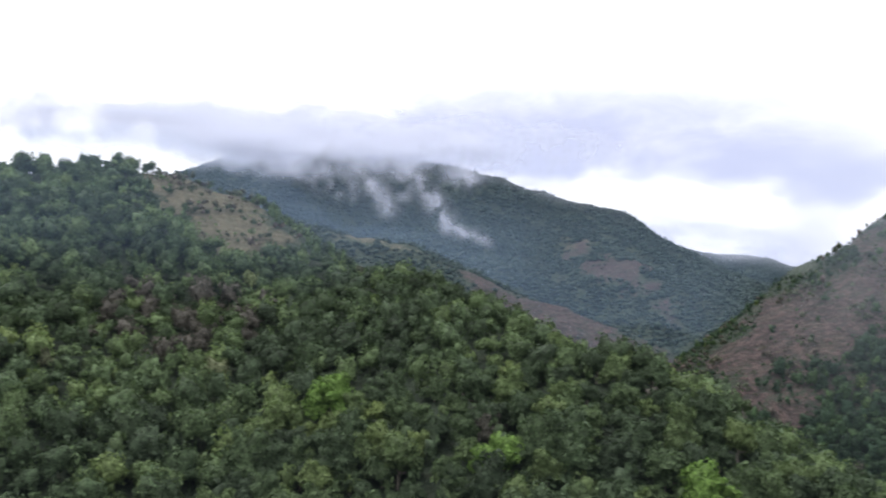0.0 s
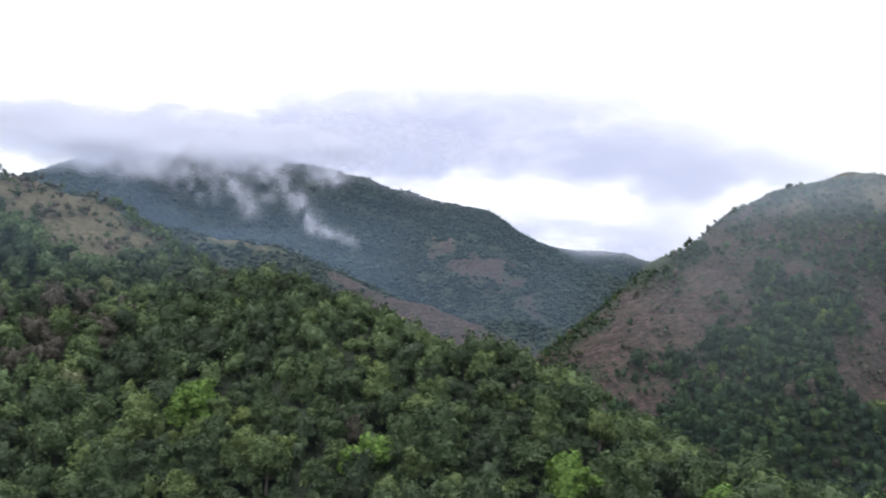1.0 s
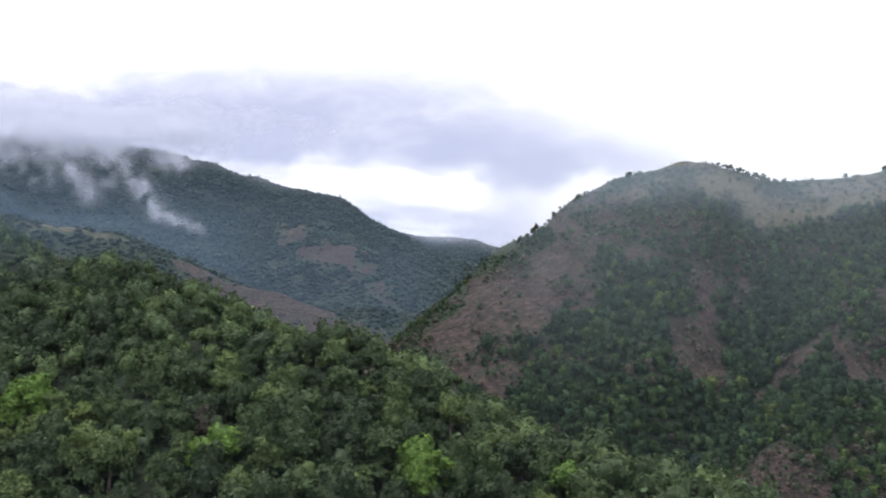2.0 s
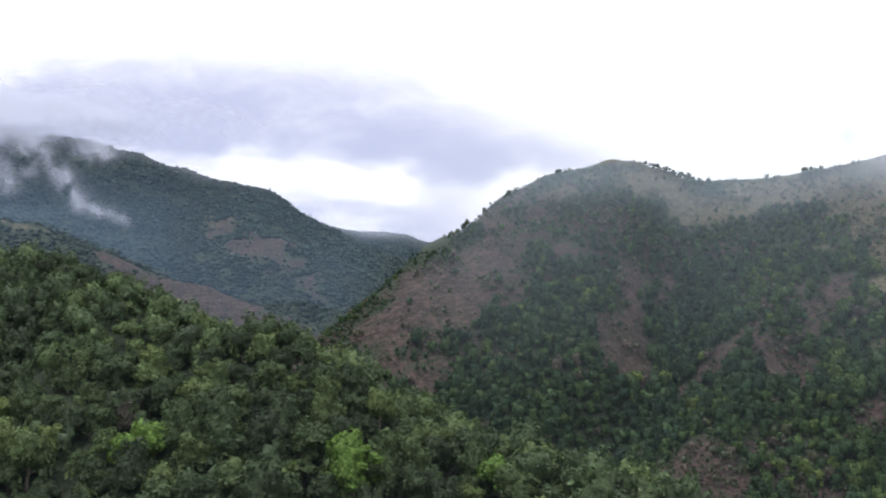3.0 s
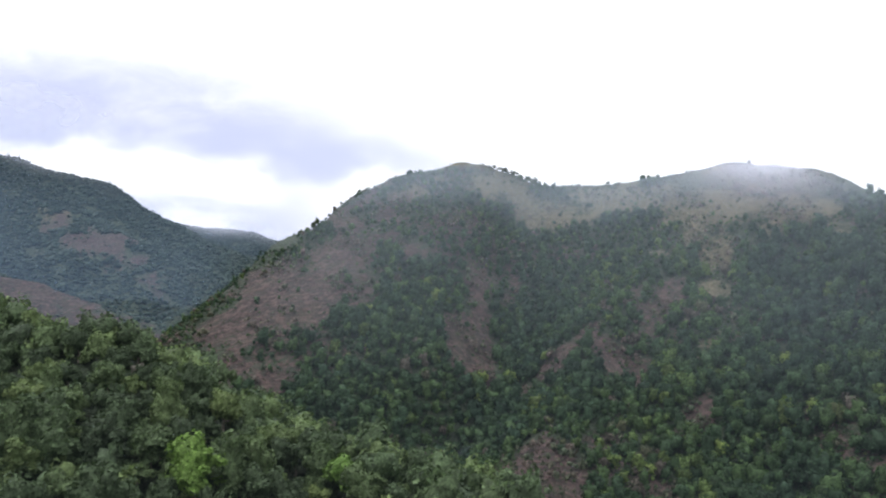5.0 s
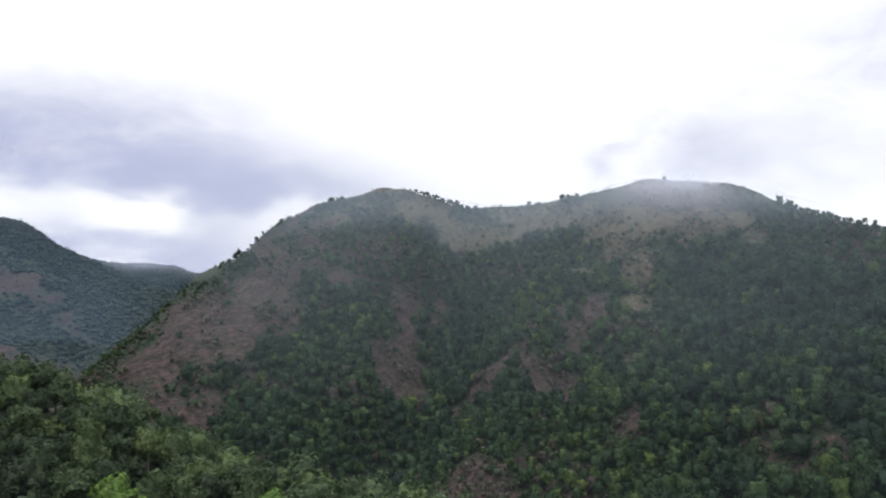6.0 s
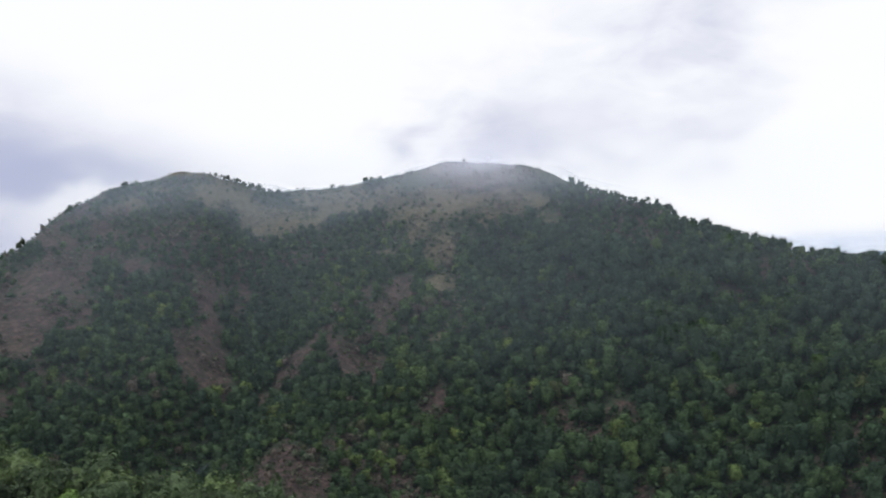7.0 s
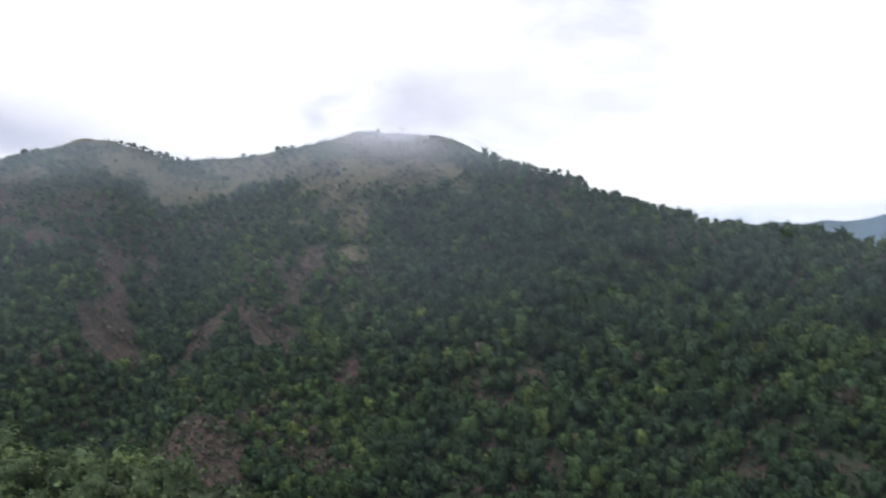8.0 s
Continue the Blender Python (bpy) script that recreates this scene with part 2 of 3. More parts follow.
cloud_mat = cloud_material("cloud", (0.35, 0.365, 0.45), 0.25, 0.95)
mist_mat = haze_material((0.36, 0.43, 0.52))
# the blue of distance, put into the colour of the veils
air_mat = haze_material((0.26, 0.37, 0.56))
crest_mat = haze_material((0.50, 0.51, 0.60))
bark = bark_material()
hillside = ground_material()

# -- relief --
# The hills: each is a crest line (x, y, z in metres, the eye at 0, 0, 0), the fall of its flanks and how round its crest is.
RIDGES = {
    "near": ([(-156, 307, 17), (-147, 311, 26), (-135, 325, 31), (-124, 338, 34.5), (-103, 345, 34), (-78, 335, 26), (-60, 314, 16.5), (-48, 300, 7.5), (-31, 278, -2.5), (-13, 260, -4.5), (-1, 244, -7.5), (9, 228, -12), (20, 211, -18.5), (26, 202, -18.5), (36, 189, -19.5), (46, 174, -28.5), (51, 164, -31), (62, 152, -36.5), (68, 140, -37.5), (76, 123, -36.5), (81, 112, -44)], 0.42, 8, 0.7),
    "right": ([(95, 388, -44), (107, 406, -35), (133, 430, -22), (171, 465, -3), (199, 486, 4.5), (226, 501, 29), (252, 500, 43.5), (272, 495, 54), (298, 486, 58), (317, 480, 55.5), (339, 476, 49), (364, 464, 50), (382, 450, 51), (412, 422, 57), (429, 397, 62), (445, 356, 59), (445, 323, 44), (444, 281, 32), (441, 235, 14), (433, 183, -1), (417, 140, -6.5), (399, 93, -15), (386, 54, -30)], 0.5, 12, 1.0),
    "spur_grass": ([(426, 394, 60), (383, 352, 21), (341, 323, -9), (299, 295, -30), (264, 280, -42), (212, 266, -52), (171, 234, -62)], 0.5, 12),
    "spur_face": ([(295, 482, 58), (268, 457, 10), (222, 425, -32), (176, 381, -58)], 0.55, 14),
    "rib": ([(296, 333, -6), (275, 319, -13), (240, 303, -27), (218, 296, -37), (200, 286, -49)], 0.65, 8),
    "far": ([(-970, 1634, 100), (-640, 1620, 105), (-481, 1631, 160), (-177, 1540, 199), (8, 1500, 173), (71, 1498, 156), (134, 1494, 134), (206, 1486, 111),
             (250, 1465, 103), (278, 1450, 86), (308, 1417, 57), (328, 1361, 39), (313, 1210, -55)], 0.5, 20),
    "farther": ([(424, 2261, 97), (539, 2236, 86), (637, 2158, 60), (714, 2081, 52), (762, 2010, 28), (867, 2022, -7)], 0.45, 20),
    "mid": ([(-323, 840, 58), (-217, 822, 64), (-93, 754, 32), (-37, 719, 22.5), (31, 679, -13), (77, 655, -22), (105, 631, -31), (136, 615, -53)], 0.45, 15),
    "midspur": ([(123, 1344, 72), (195, 1235, 47), (226, 1128, 21), (249, 1051, -20), (251, 968, -81)], 0.55, 15),
    "horizon": ([(3360, 1292, -47), (3442, 1055, -12), (3507, 813, -1), (3574, 432, 6)], 0.15, 60),
    "home": ([(-372, 155, 5.8), (-13, -27, 5.8), (346, -202, 5.8)], 0.75, 40),
}
FLOOR = -98.0
# Gullies: a line on the plan, depth and half width.
GULLIES = [
    ([(303, 426), (259, 373), (235, 340), (212, 312), (190, 290), (160, 275)], 15, 18),
    ([(345, 300), (330, 270), (279, 223), (241, 199)], 7, 24),
    ([(192, 482), (206, 491)], 8, 13),
]
LATTICE = np.random.RandomState(7).rand(64, 64)


def value_noise(x, y):
    xi, yi = np.floor(x).astype(int), np.floor(y).astype(int)
    u, v = x - xi, y - yi
    u, v = u * u * (3 - 2 * u), v * v * (3 - 2 * v)
    a, b = LATTICE[xi % 64, yi % 64], LATTICE[(xi + 1) % 64, yi % 64]
    c, d = LATTICE[xi % 64, (yi + 1) % 64], LATTICE[(xi + 1) % 64, (yi + 1) % 64]
    return (a * (1 - u) + b * u) * (1 - v) + (c * (1 - u) + d * u) * v - 0.5


def fbm(x, y, size, octaves=4):
    total, gain = 0.0, 1.0
    for i in range(octaves):
        total = total + gain * value_noise(x / size + 17.3 * i, y / size - 9.1 * i)
        size, gain = size / 2, gain / 2
    return total


def flank(x, y, crest, fall, rounding, back=None):
    """Height of one hill alone; back: the fall on the side away from the lookout, where it differs."""
    nearest, side, found = np.full(np.shape(x), 1e18), np.zeros(np.shape(x), bool), []
    for (ax, ay, az), (bx, by, bz) in zip(crest, crest[1:]):
        dx, dy = bx - ax, by - ay
        s = np.clip(((x - ax) * dx + (y - ay) * dy) / (dx * dx + dy * dy), 0, 1)
        d2 = (x - ax - s * dx) ** 2 + (y - ay - s * dy) ** 2
        side = np.where(d2 < nearest, dx * (y - ay) - dy * (x - ax) > 0, side)
        nearest = np.minimum(nearest, d2)
        found.append((az + s * (bz - az), np.sqrt(d2 + rounding ** 2) - rounding))
    falls = np.where(side, back or fall, fall)
    return np.max([z - falls * d for z, d in found], axis=0)


def relief(x, y):
    """Height of the ground."""
    x, y = np.asarray(x, float), np.asarray(y, float)
    soft = 3.0
    parts = [np.full(x.shape, FLOOR)] + [flank(x, y, *r) for r in RIDGES.values()]
    top = np.max(parts, axis=0)
    z = top + soft * np.log(sum(np.exp(np.maximum((p - top) / soft, -40)) for p in parts)) * (np.abs(top) < 1e8)
    for line, deep, wide in GULLIES:
        d2 = np.full(x.shape, 1e12)
        for (ax, ay), (bx, by) in zip(line, line[1:]):
            dx, dy = bx - ax, by - ay
            s = np.clip(((x - ax) * dx + (y - ay) * dy) / (dx * dx + dy * dy), 0, 1)
            d2 = np.minimum(d2, (x - ax - s * dx) ** 2 + (y - ay - s * dy) ** 2)
        z = z - deep * np.exp(-d2 / wide ** 2)
    r = np.hypot(x, y)
    rough = np.clip((r - 60) / 120, 0, 1)
    z = z + rough * (3.0 * fbm(x, y, 60.0) + np.clip((r - 300) / 60, 0, 1) * (2.2 * (0.25 - np.abs(fbm(x, y, 22.0, 3))) + 1.6 * fbm(x + 5, y - 3, 10.0, 2)) + np.clip((r - 580) / 80, 0, 1) * 9 * fbm(x + 40, y, 110.0) + np.clip((r - 600) / 500, 0, 1) * 30 * fbm(x, y, 260.0))
    return z
# -- end relief --

# What covers the hills: ellipses on the plan, centre and two half axes.
# The last number is how fully it is covered.
BARE = [
    (140, 391, 35, 22, -2, -41, 1.05), (117, 362, 19, 2, 0, -19, 1.1), (122, 396, 20, 20, 4, -22, 1.1), (238, 374, 7.5, 0, -12, -16, 0.9), (208, 332, 9.5, 0, -10, -16, 1.05),
    (169, 228, 22, 23, 8, -9, 1.2), (163, 215, 11, -8, 6, 8, 1.2), (238, 269, 7, -7, -13, -14, 0.85), (244, 240, 5, -5, -10, -10, 0.85), (246, 302, 20, 10, -1.2, 2.8, 0.75), (222, 297, 11, 4, -1.5, 4, 0.85),
    (66, 652, 40, -22, 12, 34, 0.98), (208, 1110, 34, -90, 34, 16, 0.86), (262, 1300, 20, -40, 15, 8, 0.6), (104, 626, 30, -22, 8, 18, 0.9), (194, 438, 28, 26, -2, -30, 0.8),
    (285, 300, 18, 2, -8, -18, 0.6), (261, 378, 6, -1, -12, -16, 0.75), (229, 447, 31, 11, -9, -43, 0.64), (183, 419, 24, 23, 0, -31, 0.9), (261, 449, 12, -16, -16, -24, 0.55), (281, 327, 24, 5, -8, -16, 0.55),
    (170, 224, 5, -16, -11, -17, 1.05), (248, 283, 6, -6, -12, -13, 0.6),
]
GRASS = [
    (-88, 346, 15, -5, 5, 13, 1.0),
    (401, 357, 16, -14, -14, -19, 0.85), (353, 423, 20, -16, -16, -18, 0.85),
    (-77, 322, 24, -27, 6, 15, 1.15), (-66, 306, 20, -21, 6, 17, 1.15), (-88, 338, 14, -4, 5, 16, 1.15), (-56, 312, 12, -14, 7, 8, 1.0), (-62, 725, 35, -14, 2, -22, 0.78),
    (283, 466, 32, -15, -9, -24, 0.88), (333, 425, 28, -34, -15, -22, 0.87), (368, 405, 34, -42, -19, -17, 1.1), (378, 352, 22, -34, -24, -24, 1.1),
    (345, 325, 18, 14, -5, 6, 1.05), (312, 297, 14, 11, -5, 5, 0.85), (300, 280, 7, 6, -7, 7, 0.62),
    (175, 1257, 28, -28, -5, -38, 0.7), (248, 459, 22, 2, -4, -23, 0.8),
    (276, 266, 12, 9, -4, 5, 0.65),
]


# Where the far hill's wood is of a lighter, yellower green, and where of a darker one.
LIGHT = [(282, 299, 10, -33, 34, 22, 1.0), (211, 230, 21, -15, 22, 18, 1.0), (182, 316, 14, -10, 14, 14, 1.0)]
DARK = [(254, 348, 2, -24, 28, 34, 1.0), (349, 287, -13, -32, 26, 15, 1.0), (366, 233, -1, -49, 40, 16, 1.0), (379, 135, -23, -43, 22, 3, 1.0), (208, 297, 20, 0, -6, -16, 1.0)]


def cover(x, y, patches):
    """1 in the middle of a patch, 0.5 at its rim, 0 well outside."""
    best = np.zeros(np.shape(x))
    for cx, cy, ax, ay, bx, by, full in patches:
        det = ax * by - ay * bx
        u = ((x - cx) * by - (y - cy) * bx) / det
        v = ((y - cy) * ax - (x - cx) * ay) / det
        best = np.maximum(best, full * np.clip(1 - 0.5 * np.sqrt(u * u + v * v), 0, 1))
    return best


def on_near_hill(x, y):
    return flank(x, y, *RIDGES["near"]) > np.max([flank(x, y, *RIDGES[k]) for k in ("right", "spur_grass", "spur_face", "rib", "mid", "home")], axis=0)


def thin_wood(x, y):
    """1 where the wood of the hill across the valley is open and earth shows between its trees."""
    return np.clip((fbm(x + 31, y - 12, 34.0, 3) - 0.06) / 0.2, 0, 1) * (np.hypot(x, y) < 600) * ~on_near_hill(x, y)


def off_crest(x, y):
    """Metres from the crest of the hill across the valley; less than 0 behind it."""
    best, sign = np.full(x.shape, 1e12), np.ones(x.shape)
    crest = RIDGES["right"][0]
    for (ax, ay, _), (bx, by, _) in zip(crest, crest[1:]):
        dx, dy = bx - ax, by - ay
        s = np.clip(((x - ax) * dx + (y - ay) * dy) / (dx * dx + dy * dy), 0, 1)
        d2 = (x - ax - s * dx) ** 2 + (y - ay - s * dy) ** 2
        sign = np.where(d2 < best, np.where(dx * (y - ay) - dy * (x - ax) > 0, -1, 1), sign)
        best = np.minimum(best, d2)
    return np.sqrt(best) * sign


def open_land_at(x, y):
    """How bare and how grassy the ground is, with ragged rims."""
    ragged = 0.7 * fbm(x, y, 26.0, 3) + 0.35 * fbm(x + 9, y, 9.0, 2)
    bare, grass = cover(x, y, BARE), cover(x, y, GRASS)
    return bare + ragged * (bare > 0.1), grass + ragged * (grass > 0.1)


def fill_mesh(me, verts, faces, smooth=None):
    """Fast fill of a mesh with quads or triangles from arrays."""
    sides = faces.shape[1]
    me.vertices.add(len(verts))
    me.vertices.foreach_set("co", verts.astype(np.float32).ravel())
    me.loops.add(faces.size)
    me.loops.foreach_set("vertex_index", faces.astype(np.int32).ravel())
    me.polygons.add(len(faces))
    me.polygons.foreach_set("loop_start", np.arange(0, faces.size, sides, dtype=np.int32))
    if smooth is not None:
        me.polygons.foreach_set("use_smooth", smooth)
    me.update(calc_edges=True)


def point_value(me, name, values):
    me.attributes.new(name, "FLOAT", "POINT").data.foreach_set("value", np.asarray(values, np.float32))


# The ground: one sheet from under the lookout to the horizon, finer where it is near and in the valley ahead.
AZIMUTHS = np.radians(np.concatenate([np.arange(-34, 84, 0.3), np.arange(84, 326, 4.0)]))
RANGES = np.concatenate([[0.0], np.geomspace(2.0, 118, 36), np.linspace(120, 660, 205), np.geomspace(672, 4900, 88)])


def make_ground():
    az, rr = np.meshgrid(AZIMUTHS, RANGES)
    x, y = np.sin(az) * rr, np.cos(az) * rr
    z = relief(x, y)
    rows, cols = x.shape
    index = np.arange(rows * cols).reshape(rows, cols)
    right = np.roll(index, -1, axis=1)
    faces = np.stack([index[:-1], index[1:], right[1:], right[:-1]], -1).reshape(-1, 4)
    me = bpy.data.meshes.new("ground")
    fill_mesh(me, np.stack([x, y, z], -1).reshape(-1, 3), faces)
    me.polygons.foreach_set("use_smooth", np.ones(len(faces), bool))
    bare, grass = open_land_at(x, y)
    point_value(me, "bare", np.maximum(bare, 0.54 * thin_wood(x, y) * (cover(x, y, GRASS) < 0.3)).ravel())
    point_value(me, "grass", grass.ravel())
    me.materials.append(hillside)
    ground = new("ground", me)
    tagged(ground, "steep hills with undergrowth, reddish bare earth and dry grass", "hillside", kind="structure")
    return z


heights = make_ground()
elevations = np.maximum.accumulate(heights[1:] / RANGES[1:, None], axis=0)


def in_sight(x, y, z, tall):
    """Whether the top of a plant looks over the crests before it."""
    r, a = np.hypot(x, y), np.arctan2(x, y)
    i = np.clip(np.searchsorted(RANGES, r * 0.985) - 2, 0, len(RANGES) - 2)
    j = np.clip(np.round((a - AZIMUTHS[0]) / radians(0.3)).astype(int), 0, 393)
    return (z + tall) / r > elevations[i, j] - 0.002


# Plants.
def lobes_of(rng, count, tall, flat, body=0.62, lumps=(0.22, 0.36)):
    """Lumps that make up a crown about 1 m in radius, its middle at 0."""
    found = [(np.array([0, 0, 0.1 * tall]), np.array([body, body, 0.97 * body * tall]))]
    while len(found) < count:
        a, h = rng.uniform(0, 2 * np.pi), rng.uniform(-0.55, 0.85)
        reach = rng.uniform(0.5, 0.78) * np.sqrt(max(0.03, 1 - max(h, 0) ** 1.8))
        size = rng.uniform(*lumps)
        found.append((np.array([np.cos(a) * reach, np.sin(a) * reach, h * tall]), np.array([size, size, size * flat])))
    return found


def globe(level):
    """Directions and triangles of a ball of even triangles."""
    g = (1 + 5 ** 0.5) / 2
    v = [(-1, g, 0), (1, g, 0), (-1, -g, 0), (1, -g, 0), (0, -1, g), (0, 1, g), (0, -1, -g), (0, 1, -g), (g, 0, -1), (g, 0, 1), (-g, 0, -1), (-g, 0, 1)]
    f = [(0, 11, 5), (0, 5, 1), (0, 1, 7), (0, 7, 10), (0, 10, 11), (1, 5, 9), (5, 11, 4), (11, 10, 2), (10, 7, 6), (7, 1, 8),
         (3, 9, 4), (3, 4, 2), (3, 2, 6), (3, 6, 8), (3, 8, 9), (4, 9, 5), (2, 4, 11), (6, 2, 10), (8, 6, 7), (9, 8, 1)]
    v = [np.array(p) / np.linalg.norm(p) for p in v]
    for _ in range(level):
        halves, out = {}, []

        def half(a, b):
            key = (min(a, b), max(a, b))
            if key not in halves:
                m = v[a] + v[b]
                halves[key] = len(v)
                v.append(m / np.linalg.norm(m))
            return halves[key]
        for a, b, c in f:
            ab, bc, ca = half(a, b), half(b, c), half(c, a)
            out += [(a, ab, ca), (ab, b, bc), (ca, bc, c), (ab, bc, ca)]
        f = out
    return np.array(v), np.array(f)


def hull(rng, lobes, level, shrink=1.0, uneven=0.06):
    """The leafy surface of a crown, billowing over its lumps, open below: vertices and triangles."""
    way, tris = globe(level)
    reach = np.full(len(way), 0.2)
    for c, s in lobes:
        d, o = way / s, -c / s
        a, b, k = (d * d).sum(1), (d * o).sum(1), (o * o).sum() - 1
        under = b * b - a * k
        out = (-b + np.sqrt(np.maximum(under, 0))) / a
        reach = np.maximum(reach, np.where((under > 0) & (out > 0), out, 0))
    place = way * (reach * shrink * rng.uniform(1 - uneven, 1 + uneven, len(way)))[:, None]
    tris = tris[way[tris].mean(axis=1)[:, 2] > -0.62]
    used, flat = np.unique(tris, return_inverse=True)
    return place[used], flat.reshape(-1, 3)


def sprays(rng, skin, count, leaf, jitter=0.22):
    """Bent leaf sprays standing out from the surface of a crown: vertices and triangles."""
    v, f = skin
    a, b, c = v[f[:, 0]], v[f[:, 1]], v[f[:, 2]]
    across = np.cross(b - a, c - a)
    size = np.linalg.norm(across, axis=1)
    pick = rng.choice(len(f), count, p=size / size.sum())
    w = rng.dirichlet((1, 1, 1), count)
    p = w[:, :1] * a[pick] + w[:, 1:2] * b[pick] + w[:, 2:] * c[pick]
    nrm = across[pick] / size[pick, None]
    p = p + nrm * rng.uniform(-0.1, 0.7, (count, 1)) * leaf
    nrm = nrm + rng.normal(size=(count, 3)) * jitter + np.array([0, 0, 0.2])
    nrm /= np.linalg.norm(nrm, axis=1)[:, None]
    side = np.cross(nrm, rng.normal(size=(count, 3)))
    side /= np.linalg.norm(side, axis=1)[:, None]
    other = np.cross(nrm, side)
    wide, deep = leaf * rng.uniform(0.7, 1.25, (count, 1)), leaf * rng.uniform(0.6, 1.0, (count, 1))
    sag = -nrm * leaf * rng.uniform(0.1, 0.5, (count, 1))
    verts = np.stack([p - side * wide + sag, p - other * deep, p + side * wide + sag, p + other * deep], 1).reshape(-1, 3)
    quads = np.arange(len(verts)).reshape(-1, 4)
    return verts, np.concatenate([quads[:, :3], quads[:, [0, 2, 3]]])


def stem(points, radii, sides=6):
    """A tapered limb along points: vertices and triangles."""
    verts, faces = [], []
    points = np.array(points, float)
    for i, (p, r) in enumerate(zip(points, radii)):
        along = points[min(i + 1, len(points) - 1)] - points[max(i - 1, 0)]
        along /= np.linalg.norm(along)
        side = np.cross(along, (0.3, 1, 0.1))
        side /= np.linalg.norm(side)
        other = np.cross(along, side)
        for k in range(sides):
            a = 2 * np.pi * k / sides
            verts.append(p + r * (np.cos(a) * side + np.sin(a) * other))
        if i:
            for k in range(sides):
                a, b = (i - 1) * sides + k, (i - 1) * sides + (k + 1) % sides
                faces += [[a, b, b + sides], [a, b + sides, a + sides]]
    return np.array(verts), np.array(faces)


def joined(*pieces):
    verts, faces, base = [], [], 0
    for v, f in pieces:
        verts.append(v)
        faces.append(f + base)
        base += len(v)
    return np.concatenate(verts), np.concatenate(faces)


def limbs(rng, lobes, drop, sides=6):
    """Trunk from below the ground at -drop up into the crown, with limbs to its lumps."""
    lean = rng.uniform(-0.1, 0.1, 2)
    fork = np.array([lean[0], lean[1], -0.35])
    pieces = [stem([(0, 0, -drop - 0.3), (lean[0] * 0.4, lean[1] * 0.4, -drop * 0.6), fork, (lean[0], lean[1], 0.3)], [0.085, 0.065, 0.05, 0.015], sides)]
    for c, s in lobes[1:6]:
        pieces.append(stem([fork * 0.9 + (0, 0, -0.1), (fork + c) / 2 + (0, 0, -0.05), c], [0.035, 0.025, 0.008], max(3, sides - 2)))
    return joined(*pieces)


rng = np.random.RandomState(11)
KINDS = [(26, 0.85, 0.8), (28, 1.1, 0.85), (24, 0.65, 0.6), (30, 1.3, 0.85), (26, 0.9, 0.75), (22, 0.6, 0.55), (28, 1.0, 0.9)]
CROWNS = [lobes_of(rng, *k, body=0.5, lumps=(0.17, 0.31)) for k in KINDS]
SLOPE_CROWNS = [lobes_of(rng, *k, body=0.55, lumps=(0.2, 0.36)) for k in ((14, 0.9, 0.85), (16, 1.15, 0.9), (13, 0.7, 0.7), (16, 1.35, 0.9), (14, 0.8, 0.8))]
DROP = 0.95  # from the crown's middle to the ground, in crown radii


def scatter(x0, x1, y0, y1, gap, seed):
    """Jittered places over a rectangle of the plan."""
    r = np.random.RandomState(seed)
    gx, gy = np.meshgrid(np.arange(x0, x1, gap), np.arange(y0, y1, gap))
    gx = gx + (np.arange(gx.shape[0]) % 2)[:, None] * gap / 2
    return gx.ravel() + r.uniform(-0.42, 0.42, gx.size) * gap, gy.ravel() + r.uniform(-0.42, 0.42, gx.size) * gap, r


def planted(x, y, r, low, high, upper=None, seldom=0.3, under=1.0, shrubs=False):
    """Keeps the places where a plant stands and is in sight; gives x, y, z and crown radius."""
    z = relief(x, y)
    radius = r.uniform(low, high, x.size) * (1 + 0.5 * fbm(x, y, 25.0, 2))
    bare, grass = open_land_at(x, y)
    open_land = np.maximum(bare, grass) > 0.57
    bushes = np.clip((np.maximum(bare, grass) - 0.25) / 0.32, 0, 1)
    rim = np.maximum(bare, grass) > 0.47
    radius = np.where(open_land, np.minimum(radius, 3.0) * (0.2 + 0.5 * r.rand(x.size) ** 2), np.where(rim, radius * r.uniform(0.5, 0.9, x.size), radius))
    if upper is not None:
        radius = radius * np.clip(1 - upper * (z + 40) / 100, 0.45, 1)
    keep = np.where(open_land, r.rand(x.size) < np.where(grass > bare, np.minimum(3.8 * seldom, 0.66), seldom), r.rand(x.size) < (under if shrubs else (1 - 0.7 * bushes) * (1 - 0.5 * thin_wood(x, y))))
    open_crest = ((np.abs(off_crest(x, y)) < 14) | (np.hypot(x - 426, y - 394) < 40)) & (x < 1.4 * y) & (z > 4) & (np.hypot(x, y) < 620) & (x > 90)
    radius = np.where(open_crest & shrubs, 0.3 * radius, radius)
    keep &= ~open_crest | (r.rand(x.size) < (0.2 if shrubs else 0.0))
    az = np.degrees(np.arctan2(x, y))
    keep &= (az > -30) & (az < 82) & in_sight(x, y, z, radius * 2)
    return x[keep], y[keep], z[keep], radius[keep]


